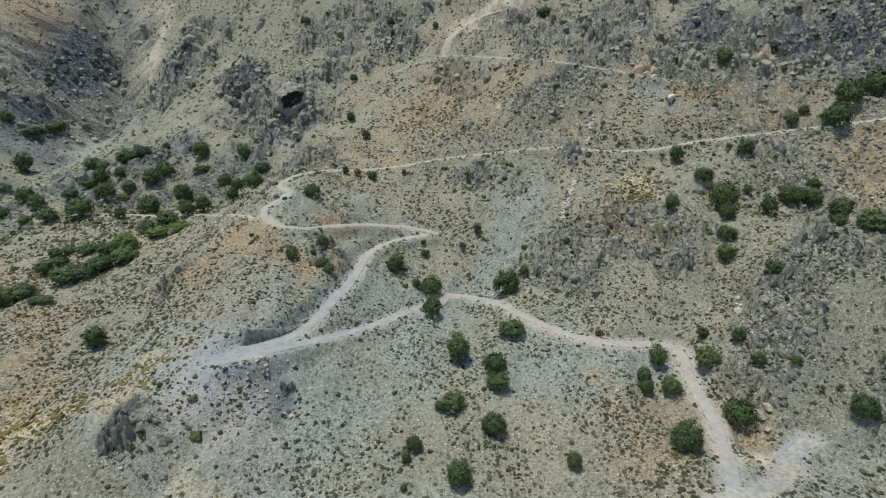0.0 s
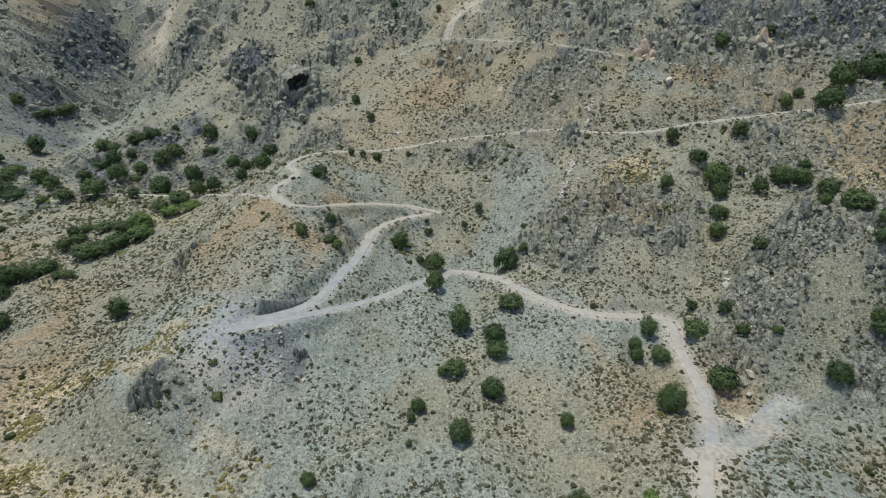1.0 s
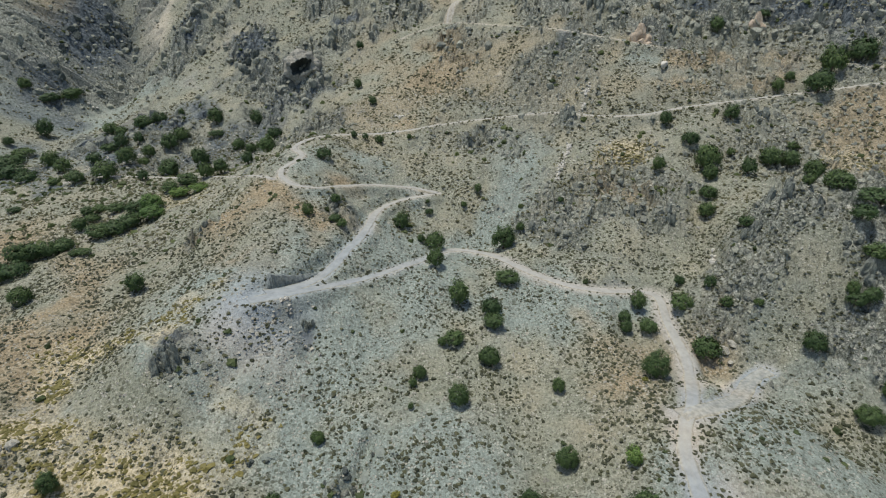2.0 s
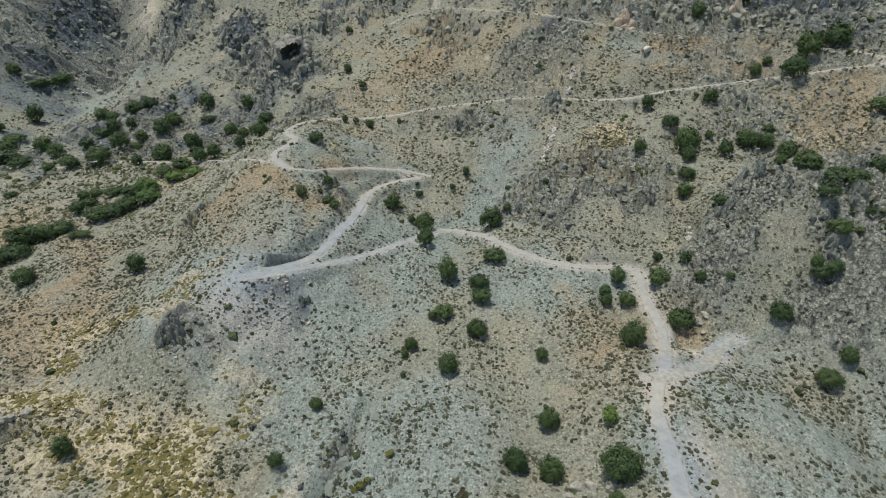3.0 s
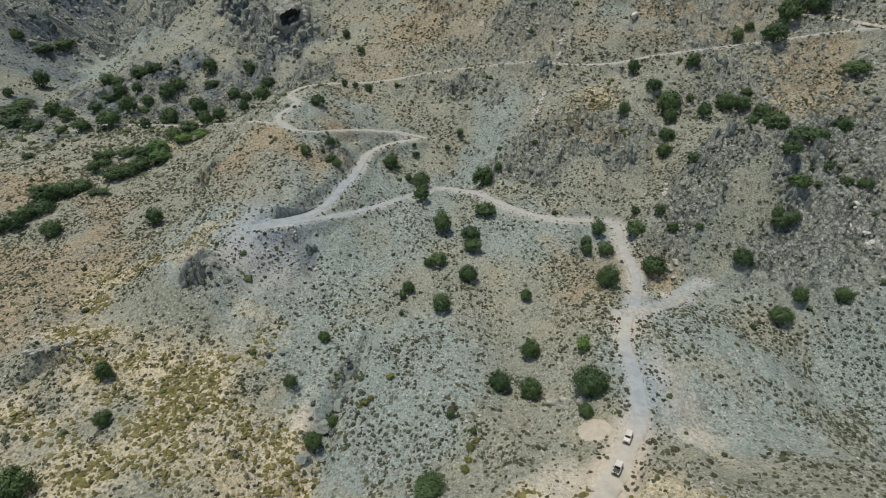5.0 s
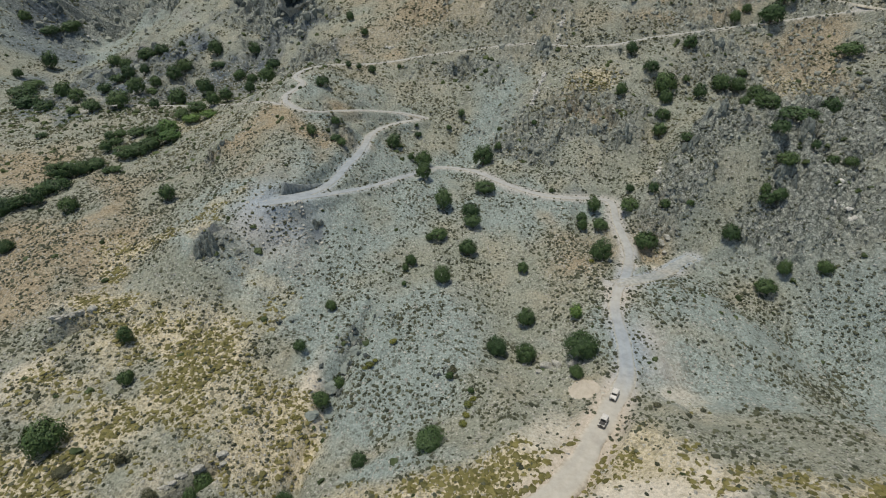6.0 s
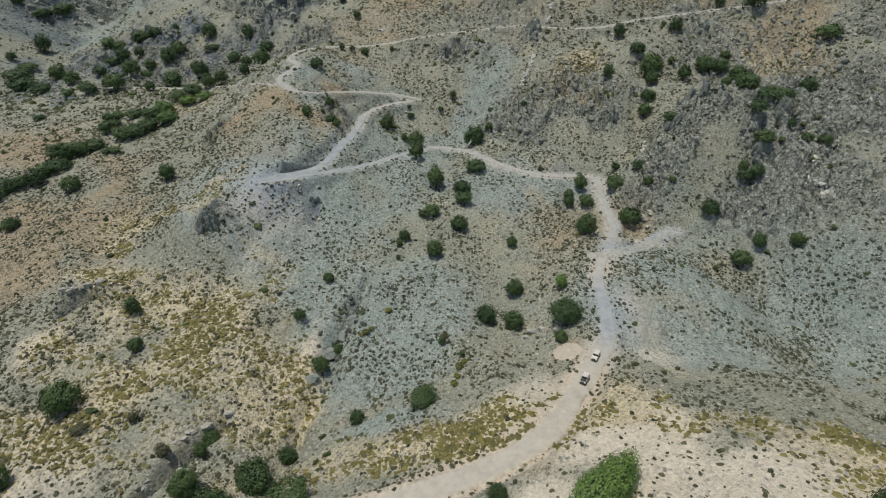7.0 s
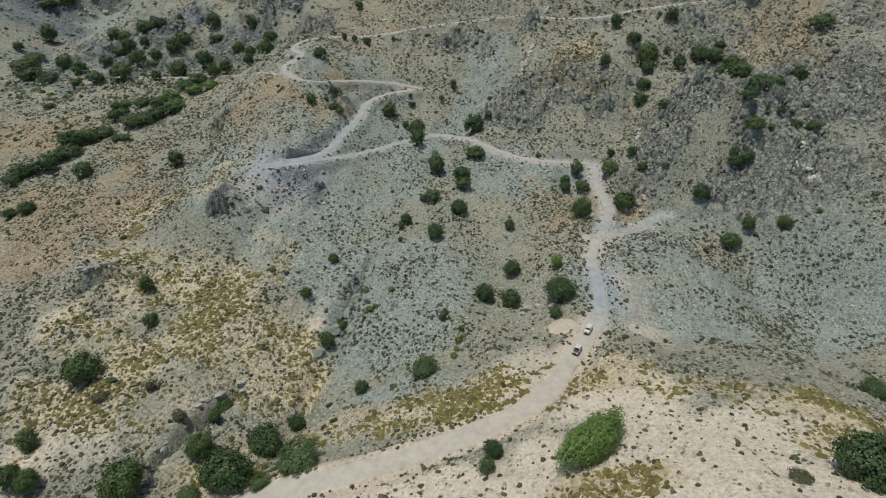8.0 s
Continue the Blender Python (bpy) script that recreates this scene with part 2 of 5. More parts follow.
def middle_line(points, step=1.6):
    """A smooth line through points, and unit vectors across it."""
    p = np.array([points[0]] + list(points) + [points[-1]], float)
    out = []
    for a, b, c, d in zip(p, p[1:], p[2:], p[3:]):
        n = max(2, int(np.linalg.norm(c - b) / step))
        for t in np.linspace(0, 1, n, endpoint=False):
            out.append(0.5 * (2 * b + (c - a) * t + (2 * a - 5 * b + 4 * c - d) * t ** 2 + (3 * b - a - 3 * c + d) * t ** 3))
    out.append(p[-1])
    q = np.array(out)
    for _ in range(3):
        q[1:-1] = 0.25 * q[:-2] + 0.5 * q[1:-1] + 0.25 * q[2:]
    way = np.gradient(q, axis=0)
    way /= np.linalg.norm(way, axis=1)[:, None] + 1e-9
    return q, np.stack([-way[:, 1], way[:, 0]], 1)


def smoothed(z, rounds):
    z = z.copy()
    for _ in range(rounds):
        z[1:-1] = 0.25 * z[:-2] + 0.5 * z[1:-1] + 0.25 * z[2:]
    return z


LINES = []
for name, points, start, end, label in ROADS:
    q, across = middle_line(points)
    run = np.linspace(0, 1, len(q))
    # the main road is broad and sandy below, and narrows where it starts to climb
    half = np.interp(run, (0, 0.25, 0.36, 1), (start, start, 1.2 * end, end)) if points is MAIN_ROAD else start + (end - start) * run
    half = half + 1.3 * np.exp(-(np.hypot(q[:, 0] + 58, q[:, 1] - 145) / 11) ** 2)
    LINES.append((q, across, smoothed(landform(q[:, 0], q[:, 1]), 60), half))
# the roads meet level: at the hairpin's tip, at the upper bend and where the spur and the high loop branch off
for one, other, length in ((1, 0, 16), (2, 1, 8), (3, 0, 8), (5, 4, 6), (6, 2, 6)):
    q, oq = LINES[one][0], LINES[other][0]
    z, oz = LINES[one][2], LINES[other][2]
    target = oz[np.hypot(*(oq - q[0]).T).argmin()]
    z[:length] += (target - z[0]) * np.linspace(1, 0, length)
# both arms lie level where they run side by side at the hairpin
q, z, oq, oz = LINES[1][0], LINES[1][2], LINES[0][0], LINES[0][2]
for k in range(26):
    d = np.hypot(*(oq - q[k]).T)
    t = min(1.0, max(0.0, (d.min() - 5.5) / 9.0))
    z[k] = oz[d.argmin()] * (1 - t) + z[k] * t
z[:40] = smoothed(z[:40], 6)


def off_line(x, y, points):
    """The distance from a broken line."""
    best = np.full(x.shape, 1e9)
    for (ax, ay), (bx, by) in zip(points, points[1:]):
        dx, dy = bx - ax, by - ay
        t = np.clip(((x - ax) * dx + (y - ay) * dy) / (dx * dx + dy * dy), 0, 1)
        best = np.minimum(best, np.hypot(x - ax - t * dx, y - ay - t * dy))
    return best


def crags(x, y):
    known = cover(x, y, CRAG_BELOW) + cover(x, y, CRAG_ABOVE)
    # broken rock shows through in patches high up and on the eastern flank
    high = np.clip(np.maximum((y - 255) / 60, (x - 118) / 30 * np.clip((y - 92) / 30, 0, 1)), 0, 1) * (1 - 0.55 * np.clip((y - 370) / 60, 0, 1))
    return np.clip(known + 0.65 * high * np.clip((layered(x, y, 38, 29, 4) - 0.42 + 0.09 * (x > 150)) * 6, 0, 1), 0, 1)


BLUE_DUST = [(-57, 145, 22, 15, 1), (-38, 176, 14, 24, 0.9), (-14, 188, 20, 14, 0.6), (60, 72, 7, 13, 0.9), (78, 107, 15, 8, 0.8), (97, 125, 13, 9, 0.9)]


def sandy(x, y):
    """Where the roads are sandy rather than blue-grey."""
    blue = np.zeros_like(x)
    for a, b, wide, deep, strength in BLUE_DUST:
        blue = np.maximum(blue, strength * np.exp(-0.5 * (((x - a) / wide) ** 2 + ((y - b) / deep) ** 2)))
    return np.clip((0.52 + 0.48 * np.clip((150 - y) / 60, 0, 1)) * (1 - 1.25 * blue), 0, 1)


def road_near(x, y):
    """How far from the edge of the nearest road, and the height of the roads close by."""
    near, level, weight = np.full(x.shape, 1e9), np.zeros(x.shape), np.full(x.shape, 1e-12)
    for q, across, rz, half in LINES:
        lo, hi = q.min(0) - 14, q.max(0) + 14
        pick = np.where((x > lo[0]) & (x < hi[0]) & (y > lo[1]) & (y < hi[1]))[0]
        for some in np.array_split(pick, max(1, len(pick) // 4000)):
            d = np.hypot(x[some][:, None] - q[:, 0], y[some][:, None] - q[:, 1])
            k = d.argmin(1)
            m = d[np.arange(len(some)), k] - half[k]
            w = np.exp(-np.clip(m + 1.0, 0, 40) / 0.5)
            near[some] = np.minimum(near[some], m)
            level[some] += w * rz[k]
            weight[some] += w
    return near, level / weight


def height(x, y):
    """The ground's height, with rock relief and the road's benches cut in."""
    x, y = np.asarray(x, float), np.asarray(y, float)
    z = landform(x, y)
    rock = crags(x, y)
    far = np.clip((np.hypot(x, y - 150) - 250) / 500, 0, 1)
    z = z + rises(x, y, KNOLLS)
    z = z + (3.5 + 9 * far) * (layered(x, y, 46, 3, 3) - 0.5) + 1.8 * (layered(x, y, 9, 11, 3) - 0.5)
    # ribs and rills that run down the slope
    z = z + (3.4 + 4 * far) * (ridged(x, 0.4 * y, 21, 57, 4) - 0.55) + 0.9 * (ridged(x, 0.6 * y, 7, 58, 3) - 0.5)
    high = np.clip((y - 285) / 40, 0, 1)
    z = z + rock * ((7.0 + 6 * far + 5 * high) * (ridged(x, 0.5 * y, 19, 23, 5) - 0.55) + 1.6 * (ridged(x, 0.38 * y, 6, 41, 4) - 0.5))
    pick = rock > 0.03
    a, b = x[pick], y[pick]
    a, b = a + 3 * (grain(a, b, 7, 8) - 0.5), b + 3 * (grain(a, b, 7, 9) - 0.5)
    z[pick] += rock[pick] * ((4.2 + 4 * far[pick] + 2.2 * high[pick]) * blocks(a, 0.6 * b, 6.5, 61) + 2.4 * blocks(a, 0.8 * b, 2.7, 67))
    for depth, wide, points in CLEFTS:
        z = z - depth * np.exp(-(off_line(x + 3 * (grain(x, y, 9, 3) - 0.5), y, points) / wide) ** 2)
    near, bench = road_near(x, y)
    t = np.clip((near - 1.0) / 3.4, 0, 1)
    t = t * t * (3 - 2 * t)
    return np.where(near < 4.4, (bench - 0.22) * (1 - t) + z * t, z)


# ---- materials ----
def material(name, roughness=0.9):
    m = bpy.data.materials.new(name)
    m.use_nodes = True
    b = m.node_tree.nodes["Principled BSDF"]
    b.inputs["Roughness"].default_value = roughness
    b.inputs["Specular IOR Level"].default_value = 0.25
    return m, m.node_tree.nodes, m.node_tree.links, b


def noise_node(nodes, links, coord, scale, detail=5.0, rough=0.6):
    n = nodes.new("ShaderNodeTexNoise")
    n.inputs["Scale"].default_value, n.inputs["Detail"].default_value, n.inputs["Roughness"].default_value = scale, detail, rough
    links.new(coord, n.inputs["Vector"])
    return n.outputs["Fac"]


def ramp_node(nodes, links, fac, stops):
    r = nodes.new("ShaderNodeValToRGB")
    while len(r.color_ramp.elements) < len(stops):
        r.color_ramp.elements.new(0.5)
    for e, (at, col) in zip(r.color_ramp.elements, stops):
        e.position, e.color = at, (*col, 1)
    links.new(fac, r.inputs[0])
    return r.outputs[0]


def mix_node(nodes, links, fac, a, b, blend="MIX"):
    m = nodes.new("ShaderNodeMix")
    m.data_type, m.blend_type = "RGBA", blend
    for socket, value in ((m.inputs[0], fac), (m.inputs[6], a), (m.inputs[7], b)):
        if isinstance(value, (int, float)):
            socket.default_value = value
        elif isinstance(value, tuple):
            socket.default_value = (*value, 1)
        else:
            links.new(value, socket)
    return m.outputs[2]


def bump_node(nodes, links, bsdf, fac, strength, distance):
    b = nodes.new("ShaderNodeBump")
    b.inputs["Strength"].default_value, b.inputs["Distance"].default_value = strength, distance
    links.new(fac, b.inputs["Height"])
    links.new(b.outputs[0], bsdf.inputs["Normal"])


def speck_node(nodes, links, coord, scale, reach):
    """A mask of scattered round spots, each of its own size."""
    v = nodes.new("ShaderNodeTexVoronoi")
    v.inputs["Scale"].default_value = scale
    links.new(coord, v.inputs["Vector"])
    each = nodes.new("ShaderNodeSeparateColor")
    links.new(v.outputs["Color"], each.inputs[0])
    size = nodes.new("ShaderNodeMath")
    size.operation, size.inputs[1].default_value = "MULTIPLY", reach
    links.new(each.outputs[0], size.inputs[0])
    gap = nodes.new("ShaderNodeMath")
    gap.operation = "SUBTRACT"
    links.new(size.outputs[0], gap.inputs[0])
    links.new(v.outputs["Distance"], gap.inputs[1])
    edge = nodes.new("ShaderNodeMapRange")
    edge.inputs["From Min"].default_value, edge.inputs["From Max"].default_value = 0.12, 0.17
    links.new(gap.outputs[0], edge.inputs["Value"])
    return edge.outputs[0]


def ground_material():
    m, n, l, b = material("stony_ground", 0.95)
    at = n.new("ShaderNodeNewGeometry").outputs["Position"]
    zone = n.new("ShaderNodeVertexColor")
    zone.layer_name = "cover"
    split = n.new("ShaderNodeSeparateColor")
    l.new(zone.outputs[0], split.inputs[0])
    zone2 = n.new("ShaderNodeVertexColor")
    zone2.layer_name = "rock"
    split2 = n.new("ShaderNodeSeparateColor")
    l.new(zone2.outputs[0], split2.inputs[0])
    fine = noise_node(n, l, at, 1.1, 4, 0.6)
    grit = noise_node(n, l, at, 3.6, 6, 0.7)
    broad = noise_node(n, l, at, 0.06, 6, 0.6)
    both = n.new("ShaderNodeMix")
    both.inputs[0].default_value = 0.5
    l.new(fine, both.inputs[2])
    l.new(grit, both.inputs[3])
    fine = both.outputs[0]
    plain = ramp_node(n, l, fine, [(0.37, (0.145, 0.15, 0.108)), (0.48, (0.265, 0.27, 0.20)), (0.60, (0.435, 0.435, 0.335))])
    tint = ramp_node(n, l, broad, [(0.36, (0.16, 0.185, 0.142)), (0.5, (0.24, 0.243, 0.182)), (0.64, (0.34, 0.295, 0.197))])
    plain = mix_node(n, l, 0.38, plain, tint)
    scree = ramp_node(n, l, fine, [(0.37, (0.155, 0.183, 0.156)), (0.48, (0.243, 0.284, 0.247)), (0.60, (0.362, 0.412, 0.362))])
    ochre = ramp_node(n, l, fine, [(0.38, (0.155, 0.124, 0.072)), (0.48, (0.285, 0.23, 0.142)), (0.60, (0.45, 0.375, 0.25))])
    grass = ramp_node(n, l, fine, [(0.37, (0.25, 0.213, 0.115)), (0.47, (0.455, 0.39, 0.24)), (0.58, (0.68, 0.59, 0.42))])
    pale = ramp_node(n, l, fine, [(0.36, (0.42, 0.372, 0.28)), (0.46, (0.585, 0.52, 0.40)), (0.60, (0.74, 0.67, 0.54))])
    # cracks and ribs of the crags run down the slope
    along = n.new("ShaderNodeMapping")
    along.inputs["Scale"].default_value = (1.0, 0.25, 0.5)
    l.new(at, along.inputs[0])
    crack = n.new("ShaderNodeMix")
    crack.inputs[0].default_value = 0.4
    l.new(noise_node(n, l, at, 0.8, 7, 0.7), crack.inputs[2])
    l.new(noise_node(n, l, along.outputs[0], 0.75, 7, 0.7), crack.inputs[3])
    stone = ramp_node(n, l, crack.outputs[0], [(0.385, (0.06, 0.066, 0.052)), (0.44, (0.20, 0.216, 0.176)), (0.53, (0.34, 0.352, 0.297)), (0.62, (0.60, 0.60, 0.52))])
    bent = n.new("ShaderNodeVectorMath")
    bent.operation = "MULTIPLY_ADD"
    sway = n.new("ShaderNodeTexNoise")
    sway.inputs["Scale"].default_value, sway.inputs["Detail"].default_value = 0.35, 4.0
    l.new(at, sway.inputs["Vector"])
    l.new(sway.outputs["Color"], bent.inputs[0])
    bent.inputs[1].default_value = (4.0, 4.0, 4.0)
    l.new(at, bent.inputs[2])
    # the shade in the crags' joints is put into the colour as near-black lines
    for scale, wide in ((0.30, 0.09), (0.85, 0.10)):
        joint_shade = n.new("ShaderNodeTexVoronoi")
        joint_shade.feature = "DISTANCE_TO_EDGE"
        joint_shade.inputs["Scale"].default_value = scale
        l.new(bent.outputs[0], joint_shade.inputs["Vector"])
        stone = mix_node(n, l, ramp_node(n, l, joint_shade.outputs["Distance"], [(0.3 * wide, (0.58, 0.58, 0.58)), (wide, (0, 0, 0))]), stone, (0.03, 0.034, 0.028))
    dust = ramp_node(n, l, fine, [(0.36, (0.22, 0.25, 0.258)), (0.62, (0.39, 0.43, 0.442))])
    sand = ramp_node(n, l, fine, [(0.36, (0.40, 0.34, 0.25)), (0.62, (0.63, 0.545, 0.43))])
    dust = mix_node(n, l, zone.outputs["Alpha"], dust, sand)
    col = mix_node(n, l, split.outputs[2], plain, scree)
    col = mix_node(n, l, split.outputs[0], col, ochre)
    col = mix_node(n, l, split2.outputs[1], col, pale)
    col = mix_node(n, l, split.outputs[1], col, grass)
    # small dark plants and pale pebbles, thick here and thin there
    thick = ramp_node(n, l, noise_node(n, l, at, 0.11, 4, 0.6), [(0.36, (0.4, 0.4, 0.4)), (0.56, (1, 1, 1))])
    for scale, reach, shade, amount in ((0.62, 0.62, (0.07, 0.073, 0.047), 0.75), (1.3, 0.74, (0.075, 0.077, 0.052), 0.65), (2.1, 0.75, (0.10, 0.10, 0.075), 0.55), (1.2, 0.58, (0.52, 0.51, 0.44), 0.6)):
        spot = speck_node(n, l, at, scale, reach)
        some = n.new("ShaderNodeMath")
        some.operation = "MULTIPLY"
        l.new(spot, some.inputs[0])
        l.new(thick, some.inputs[1])
        part_of = n.new("ShaderNodeMath")
        part_of.operation, part_of.inputs[1].default_value = "MULTIPLY", amount
        l.new(some.outputs[0], part_of.inputs[0])
        bare = mix_node(n, l, split2.outputs[1], part_of.outputs[0], (0.0, 0.0, 0.0))
        col = mix_node(n, l, mix_node(n, l, 0.65, part_of.outputs[0], bare), col, shade)
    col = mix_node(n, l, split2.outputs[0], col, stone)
    # colour of dark rock that also carries the far cliffs' shade and haze
    schist_and_shade = ramp_node(n, l, noise_node(n, l, at, 0.5, 7, 0.65), [(0.36, (0.026, 0.033, 0.038)), (0.5, (0.09, 0.109, 0.118)), (0.66, (0.215, 0.24, 0.245))])
    col = mix_node(n, l, zone2.outputs["Alpha"], col, schist_and_shade)
    col = mix_node(n, l, split2.outputs[2], col, dust)
    l.new(col, b.inputs["Base Color"])
    bump_node(n, l, b, noise_node(n, l, at, 1.3, 7, 0.7), 0.9, 0.7)
    return m


def road_material():
    m, n, l, b = material("gravel_road", 0.95)
    at = n.new("ShaderNodeNewGeometry").outputs["Position"]
    zone = n.new("ShaderNodeVertexColor")
    zone.layer_name = "cover"
    split = n.new("ShaderNodeSeparateColor")
    l.new(zone.outputs[0], split.inputs[0])
    speck = noise_node(n, l, at, 0.35, 8, 0.7)
    grey = ramp_node(n, l, speck, [(0.3, (0.215, 0.237, 0.242)), (0.5, (0.29, 0.316, 0.322)), (0.75, (0.36, 0.386, 0.39))])
    sand = ramp_node(n, l, speck, [(0.3, (0.335, 0.313, 0.258)), (0.5, (0.41, 0.383, 0.316)), (0.75, (0.485, 0.454, 0.376))])
    edge = ramp_node(n, l, noise_node(n, l, at, 0.75, 5, 0.6), [(0.36, (0.15, 0.15, 0.11)), (0.62, (0.43, 0.42, 0.34))])
    dry = ramp_node(n, l, noise_node(n, l, at, 0.75, 5, 0.6), [(0.36, (0.30, 0.25, 0.175)), (0.62, (0.60, 0.52, 0.40))])
    edge = mix_node(n, l, split.outputs[0], edge, dry)
    col = mix_node(n, l, split.outputs[0], grey, sand)
    col = mix_node(n, l, split.outputs[1], col, edge)
    l.new(col, b.inputs["Base Color"])
    bump_node(n, l, b, noise_node(n, l, at, 2.5, 6, 0.7), 0.4, 0.15)
    return m


def leaf_material(name, dark, light):
    m, n, l, b = material(name, 0.6)
    g = n.new("ShaderNodeNewGeometry")
    o = n.new("ShaderNodeObjectInfo")
    col = ramp_node(n, l, g.outputs["Random Per Island"], [(0.0, dark), (1.0, light)])
    shift = ramp_node(n, l, o.outputs["Random"], [(0.0, (0.75, 0.82, 0.8)), (1.0, (1.35, 1.28, 1.1))])
    l.new(mix_node(n, l, 1.0, col, shift, "MULTIPLY"), b.inputs["Base Color"])
    return m


def bark_material():
    m, n, l, b = material("bark", 0.9)
    at = n.new("ShaderNodeTexCoord").outputs["Object"]
    l.new(ramp_node(n, l, noise_node(n, l, at, 4, 6), [(0.3, (0.06, 0.05, 0.04)), (0.7, (0.17, 0.145, 0.12))]), b.inputs["Base Color"])
    return m


GROUND, GRAVEL, BARK = ground_material(), road_material(), bark_material()
LEAF = leaf_material("evergreen_leaves", (0.032, 0.06, 0.022), (0.082, 0.128, 0.047))
FRESH = leaf_material("fresh_green_leaves", (0.055, 0.11, 0.028), (0.14, 0.215, 0.06))
SCRUB = leaf_material("grey_scrub", (0.034, 0.038, 0.022), (0.105, 0.104, 0.06))
BUSH = leaf_material("dark_bush_leaves", (0.028, 0.042, 0.014), (0.07, 0.09, 0.032))
TUFT = leaf_material("dry_tufts", (0.088, 0.08, 0.024), (0.20, 0.17, 0.06))


def stone_material(name, dark, light, low=0.65, top=1.25):
    m, n, l, b = material(name, 0.9)
    at = n.new("ShaderNodeNewGeometry")
    col = ramp_node(n, l, noise_node(n, l, at.outputs["Position"], 0.9, 8, 0.75), [(0.3, dark), (0.7, light)])
    each = ramp_node(n, l, at.outputs["Random Per Island"], [(0.0, (low, low, low)), (1.0, (top, 0.98 * top, 0.93 * top))])
    l.new(mix_node(n, l, 1.0, col, each, "MULTIPLY"), b.inputs["Base Color"])
    bump_node(n, l, b, noise_node(n, l, at.outputs["Position"], 2.2, 8, 0.75), 0.9, 0.5)
    return m


STONE = stone_material("limestone", (0.20, 0.20, 0.17), (0.58, 0.56, 0.49))
CRAGSTONE = stone_material("grey_crag_rock", (0.135, 0.146, 0.12), (0.43, 0.443, 0.38), 0.7, 1.15)
# serves dark crags, and the shade of hollow and fissures put into the colour
DARKSTONE = stone_material("dark_rock_and_shade", (0.04, 0.049, 0.046), (0.15, 0.172, 0.16))
BANKSTONE = stone_material("blue_grey_schist", (0.095, 0.113, 0.114), (0.29, 0.325, 0.322))
RIBSTONE = stone_material("dark_ribbed_rock", (0.10, 0.113, 0.10), (0.32, 0.345, 0.31))
SLABSTONE = stone_material("smooth_grey_slab", (0.20, 0.225, 0.198), (0.31, 0.345, 0.305), 0.9, 1.08)
QUARTZ = stone_material("white_rock", (0.45, 0.43, 0.38), (0.75, 0.73, 0.68))
SANDY = stone_material("sandy_earth", (0.47, 0.41, 0.32), (0.62, 0.555, 0.45))
ORANGESTONE = stone_material("orange_rock", (0.36, 0.28, 0.20), (0.64, 0.55, 0.45))


# ---- ground ----
def spread(edges):
    """Grid lines: stretches of (from, to, step), then ever wider steps outward."""
    out = []
    for a, b, step in edges:
        out += list(np.arange(a, b, step))
    out.append(edges[-1][1])
    left, right = [], []
    a, step = out[0], 4.0
    while a > -3500:
        a, step = a - step, step * 1.16
        left.append(a)
    a, step = out[-1], 4.0
    while a < 3500:
        a, step = a + step, step * 1.16
        right.append(a)
    return np.array(left[::-1] + out + right)


def mesh_from(name, verts, faces, mat, smooth=False):
    me = bpy.data.meshes.new(name)
    me.from_pydata(verts, [], faces)
    me.materials.append(mat)
    if smooth:
        me.polygons.foreach_set("use_smooth", [True] * len(me.polygons))
    me.update()
    return me


